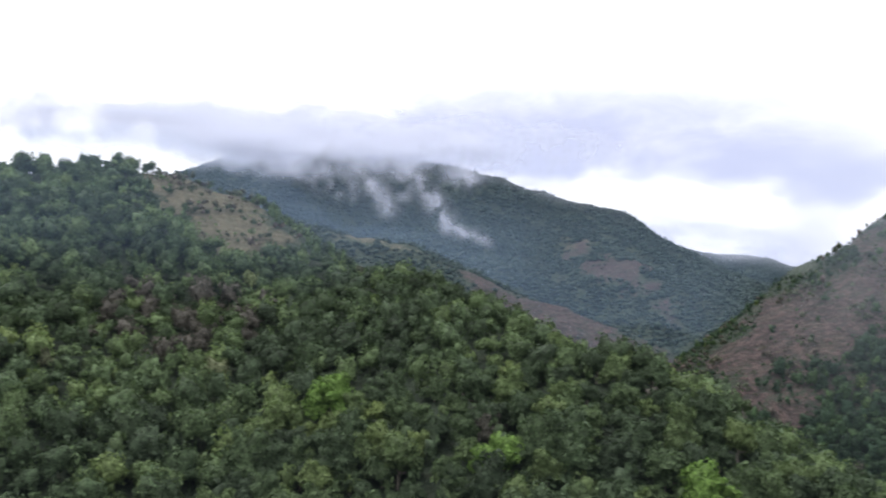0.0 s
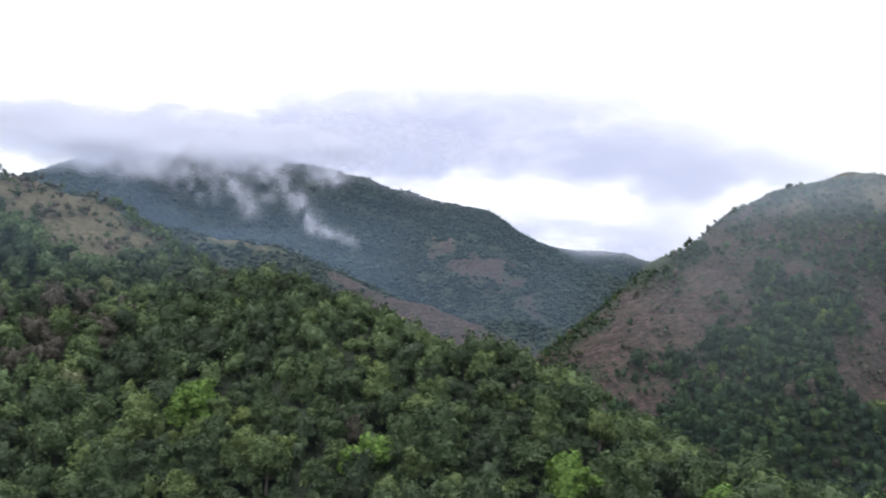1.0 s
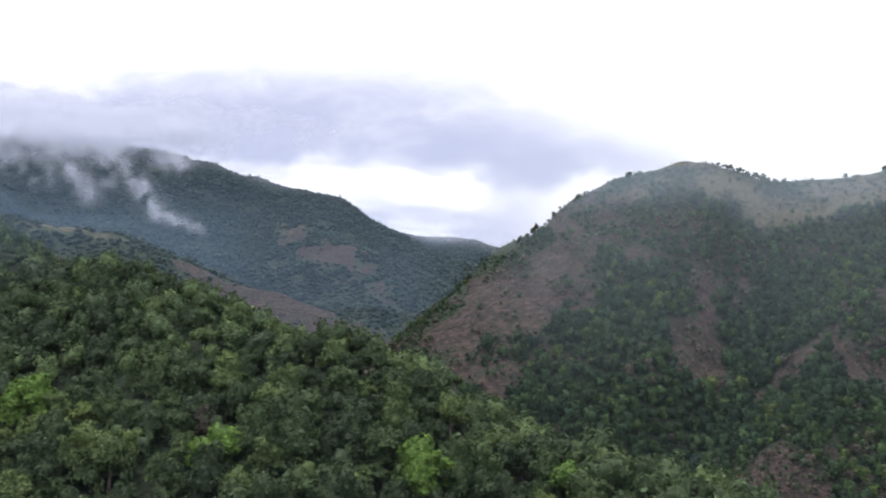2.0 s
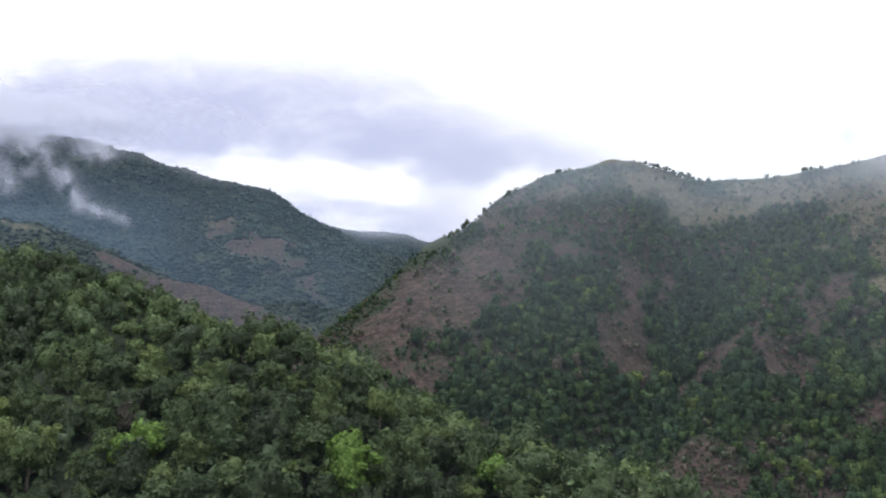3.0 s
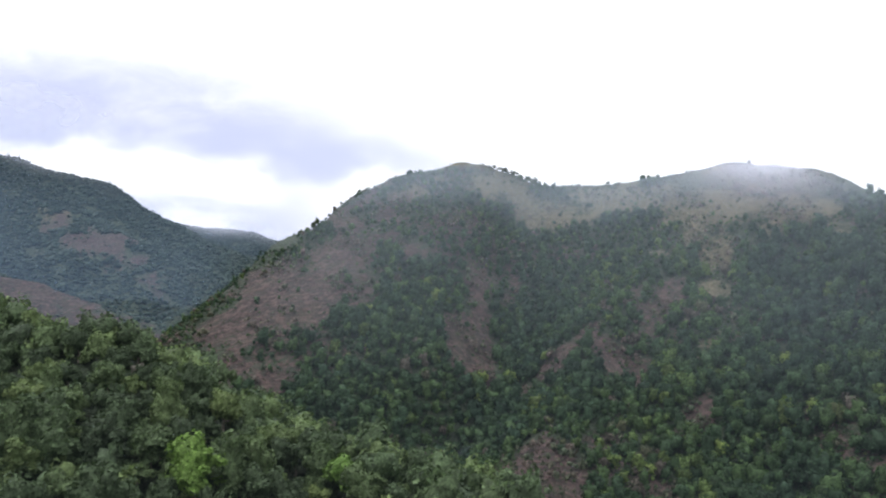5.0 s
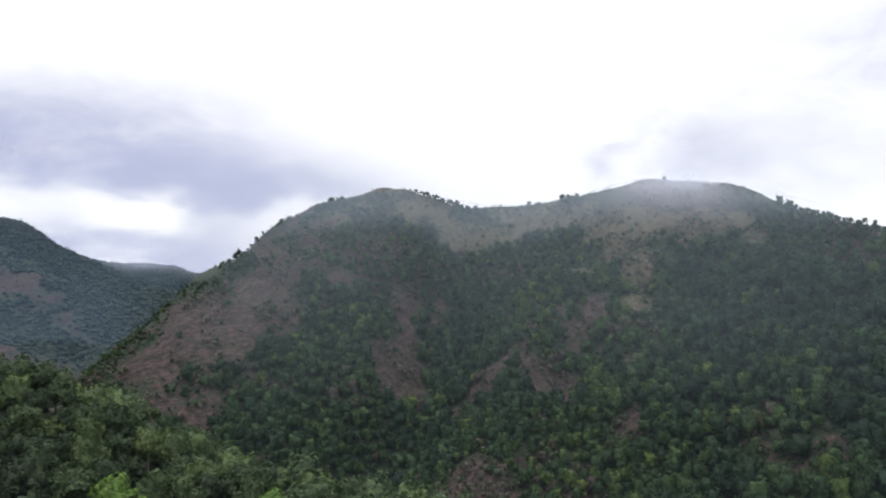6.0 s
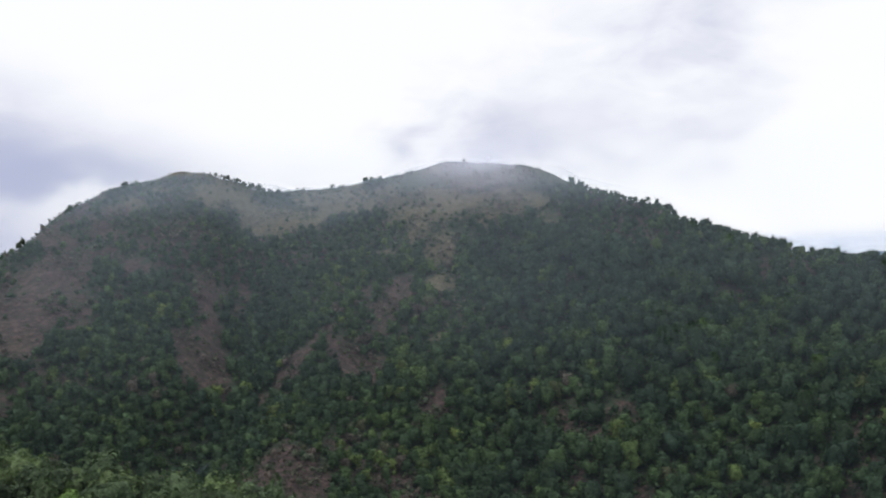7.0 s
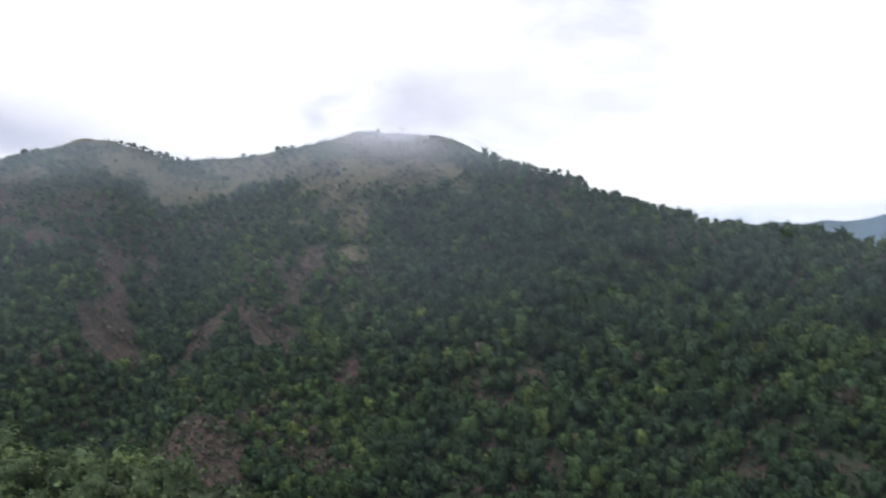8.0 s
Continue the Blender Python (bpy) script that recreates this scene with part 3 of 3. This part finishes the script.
def forest(name, label, x, y, z, radius, r, mat, leaves, leaf, with_stems=True, tone_size=18.0, level=1, bias=0.0, tallest=1.6, crowns=None, sink=0.0):
    """Many plants as one mesh."""
    all_verts, all_faces, all_tone, all_round, base = [], [], [], [], 0
    crowns = crowns or CROWNS
    sort = r.randint(0, len(crowns), x.size)
    tone = np.clip(r.beta(1.3, 2.0, x.size) * 0.92 + 0.35 * fbm(x, y, tone_size, 2) + (r.rand(x.size) < 0.03) * 0.35 + bias, 0, 1)
    tone = np.where((np.hypot((x + 62) / 20, (y - 235) / 26) < 1) & (r.rand(x.size) < 0.35), 1.0, tone)
    for k, lobes in enumerate(crowns):
        mine = np.where(sort == k)[0]
        own_rng = np.random.RandomState(k)
        leafy = sprays(own_rng, hull(own_rng, lobes, level + 1), leaves, leaf)
        v, f = joined(leafy, hull(own_rng, lobes, level, 0.86, 0.12))
        round_part = np.arange(len(f)) >= len(leafy[1])
        if with_stems:
            v, f = joined((v, f), stem([(0, 0, -DROP - 0.3), (0, 0, 0)], [0.07, 0.03], 3))
            round_part = np.concatenate([round_part, np.zeros(len(f) - len(round_part), bool)])
        turn = r.uniform(0, 2 * np.pi, mine.size)
        wide = radius[mine]
        high = wide * r.uniform(0.9, tallest, mine.size)
        vx = (v[None, :, 0] * np.cos(turn)[:, None] - v[None, :, 1] * np.sin(turn)[:, None]) * wide[:, None] + x[mine, None]
        vy = (v[None, :, 0] * np.sin(turn)[:, None] + v[None, :, 1] * np.cos(turn)[:, None]) * wide[:, None] + y[mine, None]
        vz = (v[None, :, 2] + DROP - sink) * high[:, None] + z[mine, None]
        all_verts.append(np.stack([vx, vy, vz], -1).reshape(-1, 3))
        all_faces.append((f[None] + len(v) * np.arange(mine.size)[:, None, None]).reshape(-1, 3) + base)
        all_round.append(np.tile(round_part, mine.size))
        all_tone.append(np.repeat(tone[mine], len(v)))
        base += len(v) * mine.size
    me = bpy.data.meshes.new(name)
    fill_mesh(me, np.concatenate(all_verts), np.concatenate(all_faces), np.concatenate(all_round))
    point_value(me, "tone", np.concatenate(all_tone))
    me.materials.append(mat)
    ob = new(name, me)
    tagged(ob, label, "forest", kind="stuff")
    return ob


# The wood of the near hill; those on its nearest slope are trees of their own.
px, py, r = scatter(-230, 110, 95, 375, 5.5, 3)
hill = on_near_hill(px, py)
x, y, z, radius = planted(px[hill], py[hill], r, 3.2, 5.6)
radius = radius * np.interp(np.hypot(x, y), [110, 170, 240], [0.86, 0.8, 0.7])
radius = np.where(np.hypot(x + 58, y - 315) < 42, 0.5 * radius, radius)  # low growth below the grassy crest
nearest = np.argsort(np.hypot(x - 5, y - 130))
own, rest = nearest[:300], nearest[300:]
forest("forest", "dense green broadleaf forest covering the near hillside", x[rest], y[rest], z[rest], radius[rest], r, leaf_forest, 210, 0.1, level=1, tallest=1.25)
px, py, r = scatter(-230, 110, 95, 375, 5.0, 4)
hill = on_near_hill(px, py)
xu, yu, zu, ru = planted(px[hill], py[hill], r, 1.4, 2.4, seldom=1.0)
forest("undergrowth", "green shrubs and saplings filling the gaps between trees", xu, yu, zu, ru, r, leaf_forest, 26, 0.26, with_stems=False, level=0)


def part(name, mesh, parent, mat, label=""):
    me = bpy.data.meshes.new(name)
    fill_mesh(me, *mesh)
    me.materials.append(mat)
    ob = new(name, me)
    ob.parent = parent
    return tagged(ob, label)


def make_tree(k, mat, label, leaves=800, leaf=0.08, level=2):
    """A tree with a crown 1 m in radius, its foot at 0."""
    r = np.random.RandomState(100 + k)
    lobes = CROWNS[k]
    tree = new("tree")
    raise_by = np.array([0, 0, DROP])
    leafy = sprays(r, hull(r, lobes, level + 1), leaves, leaf)
    v, f = joined(leafy, hull(r, lobes, level, 0.88, 0.1))
    part("crown", (v + raise_by, f, np.arange(len(f)) >= len(leafy[1])), tree, mat)
    v, f = limbs(r, lobes, DROP)
    part("trunk", (v + raise_by, f), tree, bark)
    return tagged(tree, label, "tree", group="trees of the near hillside")


def stand_all():
    r = np.random.RandomState(5)
    sorts = [make_tree(k, leaf_near, "broad-crowned green forest tree on the near hillside") for k in range(len(CROWNS))]
    young = make_tree(0, leaf_young, "tree with fresh lime-green leaves on the near hillside")
    # trees in young leaf
    bright = [int(np.argmin(np.hypot(x[own] - a, y[own] - b))) for a, b in ((38, 141), (8, 152), (-25, 182), (73, 132))]
    places = [pose(x[i], y[i], z[i] - 0.2, 0, 0, r.uniform(0, 360)) @ Matrix.Diagonal((radius[i], radius[i], radius[i] * r.uniform(0.85, 1.25), 1)) for i in own]
    for n in bright:
        places[n] = places[n] @ Matrix.Diagonal((1.3, 1.3, 1.15, 1))
    others = [m for n, m in enumerate(places) if n not in bright]
    for m in others[len(sorts):]:
        copy_thing(sorts[r.randint(len(sorts))], m)
    for tree, m in zip(sorts, others):
        tree.matrix_basis = m
    for n in bright[1:]:
        copy_thing(young, places[n])
    young.matrix_basis = places[bright[0]]


stand_all()

# The hill across the valley.
px, py, r = scatter(60, 470, 30, 600, 3.6, 8)
far_side = ~on_near_hill(px, py) & (np.hypot(px, py) > 200) & (flank(px, py, *RIDGES["mid"]) < relief(px, py) - 4)
px, py = px[far_side], py[far_side]
tall_wood = np.clip((px - 1.05 * py + 40) / 90, 0, 1)  # taller trees on the flank that turns away from the gullies
thin = r.rand(px.size) > 0.3 * tall_wood
x2, y2, z2, radius2 = planted(px[thin], py[thin], r, 1.9, 3.3, upper=0.35, seldom=0.07)
radius2 = np.where((np.abs(off_crest(x2, y2)) < 18) & (x2 > y2), 0.68 * radius2, radius2)  # wind-cut along the wooded crest
radius2 = np.where((off_crest(x2, y2) < 20) & (x2 < 195), 0.42 * radius2, radius2)  # low growth on the steep edge
radius2 = radius2 * (1 + 0.5 * np.clip((x2 - 1.05 * y2 + 40) / 90, 0, 1))
forest("forest", "green forest and scrub on the steep hill across the valley", x2, y2, z2, radius2, r, leaf_slope, 56, 0.15, level=1, sink=0.12, crowns=SLOPE_CROWNS, bias=0.02 + 0.3 * cover(x2, y2, LIGHT) - 0.36 * cover(x2, y2, DARK), tallest=1.45)

px, py, r = scatter(60, 470, 30, 600, 3.5, 21)
far_side = ~on_near_hill(px, py) & (np.hypot(px, py) > 200) & (flank(px, py, *RIDGES["mid"]) < relief(px, py) - 4)
xs, ys, zs, rs = planted(px[far_side], py[far_side], r, 0.9, 1.9, upper=0.3, seldom=0.4, shrubs=True)
forest("undergrowth", "green shrubs filling the gaps in the hillside wood", xs, ys, zs, rs, r, leaf_slope, 7, 0.36, with_stems=False, level=0)


def scrub():
    """Low bushes and tussocks on the open ground of that hill."""
    px, py, r = scatter(80, 470, 200, 520, 2.4, 12)
    z = relief(px, py)
    open_land = np.maximum(np.maximum(cover(px, py, BARE), cover(px, py, GRASS)), 0.5 * thin_wood(px, py)) > 0.3
    keep = open_land & (r.rand(px.size) < np.clip(0.45 + 3.2 * fbm(px, py, 18.0, 3), 0.04, 0.95)) & in_sight(px, py, z, 1.0) & ~on_near_hill(px, py)
    px, py, z = px[keep], py[keep], z[keep]
    size = (0.25 + r.uniform(0.2, 1.0, px.size) ** 3) * np.where((np.abs(off_crest(px, py)) < 10) & (z > 4), 0.5, 1.5)
    forest("scrub", "low green scrub dotted over bare earth and dry grass", px, py, z, size, r, leaf_dry, 6, 0.45, with_stems=False, level=0, tone_size=9.0)


scrub()


def tussocks():
    """Tufts and small bushes on the grassy crest of the near hill."""
    px, py, r = scatter(-130, -30, 275, 352, 1.9, 14)
    z = relief(px, py)
    keep = (open_land_at(px, py)[1] > 0.45) & (r.rand(px.size) < 0.5 + 1.8 * fbm(px, py, 9.0, 2)) & in_sight(px, py, z, 0.8)
    px, py, z = px[keep], py[keep], z[keep]
    forest("scrub", "dry grass tufts and small bushes on the grassy crest", px, py, z, r.uniform(0.3, 1.0, px.size) ** 3 * 1.7, r, leaf_dry, 6, 0.45, with_stems=False, level=0, tone_size=6.0)


tussocks()

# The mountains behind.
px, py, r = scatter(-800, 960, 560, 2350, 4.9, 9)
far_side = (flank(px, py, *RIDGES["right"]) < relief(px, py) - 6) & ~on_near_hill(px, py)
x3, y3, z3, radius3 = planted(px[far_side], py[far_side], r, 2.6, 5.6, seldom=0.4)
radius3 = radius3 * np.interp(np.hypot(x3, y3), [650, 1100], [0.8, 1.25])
forest("forest", "dark green forest on the distant cloud-capped mountain", x3, y3, z3, radius3, r, leaf_far_hazed, 2, 0.4, with_stems=False, tone_size=60.0, level=0, tallest=0.5, sink=0.8)


# Lone trees that stand out on the skylines: place on the plan, crown radius, how high it stands, its shape.
def stand_lone():
    sorts = {}
    for a, b, size, tall, k in SKYLINE:
        if k not in sorts:
            sorts[k] = make_tree(k, leaf_near, "small dark tree standing out on the crest", 200, 0.11, 1)
            tree = sorts[k]
        else:
            tree = copy_thing(sorts[k], Matrix())
        c = float(relief(np.array(a, float), np.array(b, float)))
        tree.matrix_basis = pose(a, b, c - 0.2, 0, 0, a * 7.0) @ Matrix.Diagonal((0.8 * size, 0.8 * size, 0.8 * tall, 1))
        tagged(tree, group="trees on the crest")


SKYLINE = [
    (197, 485, 1.6, 2.4, 5),
    (186, 476, 1.3, 2.3, 2),
    (190, 480, 1.0, 1.5, 0),
    (212, 494, 1.3, 2.0, 5),
    (223, 499, 1.2, 1.4, 1),
    (241, 500, 1.3, 1.2, 0),
    (385, 448, 1.3, 1.2, 2),
    (217, 495, 1.0, 1.7, 0),
    (441, 232, 2.2, 2.3, 5),
    (-141, 314, 2.4, 4.4, 3),
    (-126, 329, 3.2, 3.4, 1),
    (317, 480, 1.0, 0.9, 0),
    (272, 494, 1.4, 1.3, 2),
    (351, 472, 1.0, 0.8, 2),
]
stand_lone()


# Cloud and mist.
def sheet(name, label, az0, az1, el0, el1, far, lean, limit, seed, mat, cols=60, rows=24, oval=False):
    """A hanging bank of cloud, bulging and leaning back, thin at its rim."""
    az, v = np.meshgrid(np.radians(np.linspace(az0, az1, cols)), np.linspace(0, 1, rows))
    u = (az - az.min()) / (az.max() - az.min())
    rim = np.clip(1 - (2 * u - 1) ** 2 - (2 * v - 1) ** 2, 0, 1) if oval else np.minimum(1, 4 * u * (1 - u)) * np.minimum(1, 2.4 * v) * np.minimum(1, 3 * (1 - v))
    el = np.radians(el0 + (el1 - el0) * v)
    reach = far + lean * v - 45 * rim * (0.6 + fbm(u * 6 + seed, v * 2, 1.0, 3))
    x, y, z = np.sin(az) * reach, np.cos(az) * reach, np.tan(el) * reach
    index = np.arange(rows * cols).reshape(rows, cols)
    faces = np.stack([index[:-1, :-1], index[:-1, 1:], index[1:, 1:], index[1:, :-1]], -1).reshape(-1, 4)
    me = bpy.data.meshes.new(name)
    fill_mesh(me, np.stack([x, y, z], -1).reshape(-1, 3), faces)
    me.polygons.foreach_set("use_smooth", np.ones(len(faces), bool))
    point_value(me, "depth", rim.ravel())
    point_value(me, "limit", np.full(rim.size, limit))
    me.materials.append(mat)
    return tagged(new(name, me), label, "cloud", kind="stuff")


sheet("cloud", "lavender-grey cloud bank hiding the mountain top", -38, 16, 4.6, 10.8, 1270, 110, 1.0, 1, cloud_mat, 110)


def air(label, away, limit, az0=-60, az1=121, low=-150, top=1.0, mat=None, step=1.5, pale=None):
    """Hazy air, put in as a thin tinted upright veil before what lies behind it, fading out above."""
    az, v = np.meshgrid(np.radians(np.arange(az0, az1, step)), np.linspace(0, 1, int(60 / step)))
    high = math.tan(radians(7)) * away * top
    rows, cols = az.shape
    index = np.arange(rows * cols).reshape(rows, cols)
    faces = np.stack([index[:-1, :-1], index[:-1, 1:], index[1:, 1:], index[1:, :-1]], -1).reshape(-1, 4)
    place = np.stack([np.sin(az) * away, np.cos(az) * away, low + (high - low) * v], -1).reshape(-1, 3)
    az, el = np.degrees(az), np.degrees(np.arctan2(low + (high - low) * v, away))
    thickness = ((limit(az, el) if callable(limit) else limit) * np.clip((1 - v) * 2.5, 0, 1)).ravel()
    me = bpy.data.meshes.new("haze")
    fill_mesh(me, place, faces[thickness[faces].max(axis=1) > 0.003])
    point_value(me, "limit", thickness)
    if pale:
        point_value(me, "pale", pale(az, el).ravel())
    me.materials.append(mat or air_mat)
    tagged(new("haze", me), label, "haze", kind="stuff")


def fade(az, a, b):
    """From 0 at a to 1 at b."""
    s = np.clip((az - a) / (b - a), 0, 1)
    return s * s * (3 - 2 * s)


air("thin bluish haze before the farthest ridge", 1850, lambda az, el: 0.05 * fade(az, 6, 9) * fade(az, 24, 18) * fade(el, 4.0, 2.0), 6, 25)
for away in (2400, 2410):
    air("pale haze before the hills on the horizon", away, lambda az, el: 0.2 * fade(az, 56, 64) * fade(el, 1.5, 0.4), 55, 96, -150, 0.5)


# added veil: lifts the dark tones of the hillsides and turns them bluer
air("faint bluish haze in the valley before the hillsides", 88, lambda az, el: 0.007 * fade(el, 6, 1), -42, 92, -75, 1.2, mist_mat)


def summit_mist(az, el):
    return np.exp(-((az - 49.4) / 3.6) ** 2 - ((el - 6.0) / 1.4) ** 2)


def drape(label, az0, az1, near, far, surface, limit, mat, pale=None, rows=110):
    """Mist that lies over a slope, put in as a tinted sheet above its trees."""
    az, rr = np.meshgrid(np.radians(np.arange(az0, az1, 0.5)), np.geomspace(near, far, rows))
    x, y = np.sin(az) * rr, np.cos(az) * rr
    z = surface(x, y)
    index = np.arange(az.size).reshape(az.shape)
    faces = np.stack([index[:-1, :-1], index[:-1, 1:], index[1:, 1:], index[1:, :-1]], -1).reshape(-1, 4)
    az, el = np.degrees(az), np.degrees(np.arctan2(z, rr))
    thickness = limit(az, el, x, y).ravel()
    me = bpy.data.meshes.new("haze")
    fill_mesh(me, np.stack([x, y, z], -1).reshape(-1, 3), faces[thickness[faces].max(axis=1) > 0.003])
    me.polygons.foreach_set("use_smooth", np.ones(len(me.polygons), bool))
    point_value(me, "limit", thickness)
    if pale:
        point_value(me, "pale", pale(az, el).ravel())
    me.materials.append(mat)
    tagged(new("haze", me), label, "haze", kind="stuff")


def over_hill(x, y):
    """Just above the trees, low over the open crest."""
    wooded = fade(x - 1.35 * y, -40, 20)
    return relief(x, y) + 12 - (10.8 - 5.8 * wooded) * fade(off_crest(x, y), 45, 8)


def hill_mist(az, el, x, y):
    """Thicker towards the top of the hill across the valley; it ends behind the crest."""
    thick = fade(az, 13, 26) * fade(np.hypot(x, y), 230, 300) * (0.010 + 0.09 * fade(el, -9.5, 5) + 0.06 * fade(el, 2.5, 5.5)) + 0.075 * summit_mist(az, el)
    return thick * (1 - 0.12 * fade(az, 52, 60)) * fade(off_crest(x, y) + 30 * np.maximum(fade(x - 1.35 * y, -40, 20), fade(az, 28, 22)), 12, 50)


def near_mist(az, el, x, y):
    """Tinted sheet added over the farther woods of the near hill, to pale and blue them."""
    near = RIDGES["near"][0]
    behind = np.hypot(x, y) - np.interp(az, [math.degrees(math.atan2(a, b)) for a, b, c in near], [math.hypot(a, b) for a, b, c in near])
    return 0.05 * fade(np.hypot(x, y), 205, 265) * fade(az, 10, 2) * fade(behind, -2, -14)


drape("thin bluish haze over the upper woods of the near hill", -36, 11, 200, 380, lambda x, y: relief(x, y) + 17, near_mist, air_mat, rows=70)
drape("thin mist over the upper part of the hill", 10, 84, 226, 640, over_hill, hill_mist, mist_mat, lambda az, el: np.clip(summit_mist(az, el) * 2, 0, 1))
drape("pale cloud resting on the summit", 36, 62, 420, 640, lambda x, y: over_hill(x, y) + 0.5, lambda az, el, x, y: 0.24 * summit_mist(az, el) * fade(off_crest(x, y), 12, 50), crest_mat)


def upper_mist(away):
    """Mist round the top of the hill across the valley, growing above the slope that it touches."""
    def limit(az, el):
        turn = np.radians(az)
        slope = np.degrees(np.arctan2(relief(np.sin(turn) * away, np.cos(turn) * away), away))
        return 0.14 * fade(el - slope, 0.2, 3.2) * fade(az, 16, 26) * fade(az, 80, 54) * fade(el, 9, 6)
    return limit


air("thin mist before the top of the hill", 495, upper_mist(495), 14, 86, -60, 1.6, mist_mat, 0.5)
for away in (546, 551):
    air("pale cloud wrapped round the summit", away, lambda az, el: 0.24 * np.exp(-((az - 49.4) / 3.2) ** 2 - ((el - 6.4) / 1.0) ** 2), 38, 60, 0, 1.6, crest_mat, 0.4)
# tinted veils in place of the air before the distant slopes
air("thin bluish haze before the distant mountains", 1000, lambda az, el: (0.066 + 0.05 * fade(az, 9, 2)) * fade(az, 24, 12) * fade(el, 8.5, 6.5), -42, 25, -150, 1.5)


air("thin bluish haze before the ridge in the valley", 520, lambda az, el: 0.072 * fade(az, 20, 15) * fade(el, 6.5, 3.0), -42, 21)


def crest_mist(k, width, thick, end):
    """Cloud that clings to the crest of a distant mountain."""
    crest = RIDGES[k][0]
    az_crest = [math.degrees(math.atan2(a, b)) for a, b, c in crest]
    el_crest = [math.degrees(math.atan2(c + 8, math.hypot(a, b))) for a, b, c in crest]

    def limit(az, el):
        over = el - np.interp(az, az_crest, el_crest)
        patchy = np.clip(0.75 + 1.1 * fbm(az + 3, el * 2, 4.0, 3), 0.1, 1)
        return thick * patchy * np.exp(-((over - 0.25) / np.where(over > 0.25, width * 1.6, width)) ** 2) * fade(az, end, end - 5) * fade(az, -4, 0)
    return limit


air("pale cloud clinging to the distant crest", 1395, crest_mist("far", 0.42, 0.24, 12), -6, 15, -50, 1.4, crest_mat, 0.4)
for away in (1930, 1940, 1950):
    air("pale cloud clinging to the distant crest", away, crest_mist("farther", 0.5, 0.22, 22), 8, 24, -50, 1.4, crest_mat, 0.4)


def wisps(shift):
    """Tongues of mist that hang from the cloud down the mountain side: start, end and half width in degrees."""
    tongues = [(-5.4, 6.3, -3.4, 4.0, 0.55), (-3.4, 6.5, -2.4, 5.0, 0.5), (-2.0, 6.2, -0.4, 4.0, 0.6), (-0.6, 4.6, 0.5, 3.0, 0.5), (0.3, 3.2, 2.4, 2.2, 0.42), (0.6, 6.7, 1.6, 5.8, 0.45), (-8.5, 6.2, -6.0, 5.0, 0.7)]

    def limit(az, el):
        total = np.zeros(az.shape)
        sway = 0.5 * fbm(az + shift, el + shift, 0.9, 3)
        for a0, e0, a1, e1, wide in tongues:
            s = np.clip(((az - a0) * (a1 - a0) + (el - e0) * (e1 - e0)) / ((a1 - a0) ** 2 + (e1 - e0) ** 2), 0, 1)
            d = np.hypot(az + sway - a0 - s * (a1 - a0), el + 0.6 * sway - e0 - s * (e1 - e0))
            total = np.maximum(total, np.exp(-(d / wide) ** 2))
        return 0.24 * total * np.clip(0.6 + 2.4 * fbm(az * 1.4 + shift, el * 0.8, 0.7, 4), 0.0, 1)
    return limit


for n, away in enumerate((1200, 1206)):
    air("pale wisps of mist hanging before the mountain", away, wisps(7.0 * n), -12, 5, 20, 1.2, crest_mat, 0.2)


# Trees in lighter leaf that stand out on the hill across the valley: place on the plan and crown radius.
def stand_light():
    first = {}
    for n, (a, b, size) in enumerate(LIGHT_TREES):
        k = (0, 1, 4)[n % 3]
        if k not in first:
            first[k] = tree = make_tree(k, leaf_lime, "round light green tree on the hill across the valley", 260, 0.09, 1)
        else:
            tree = copy_thing(first[k], Matrix())
        c = float(relief(np.array(a, float), np.array(b, float)))
        tree.matrix_basis = pose(a, b, c - 0.2, 0, 0, a * 13.0) @ Matrix.Diagonal((size, size, size * 1.1, 1))
        tagged(tree, group="light green trees of the far hillside")


LIGHT_TREES = [
    (215, 312, 3.4), (203, 314, 2.6), (168, 285, 2.6), (237, 222, 3.2), (296, 246, 2.8), (197, 228, 3.0), (227, 305, 2.4), (176, 361, 2.4), (257, 303, 2.2),
    (208, 360, 2.2), (193, 349, 2.4), (277, 249, 2.4), (296, 142, 3.4), (279, 219, 3.0), (208, 224, 2.6),
]
stand_light()
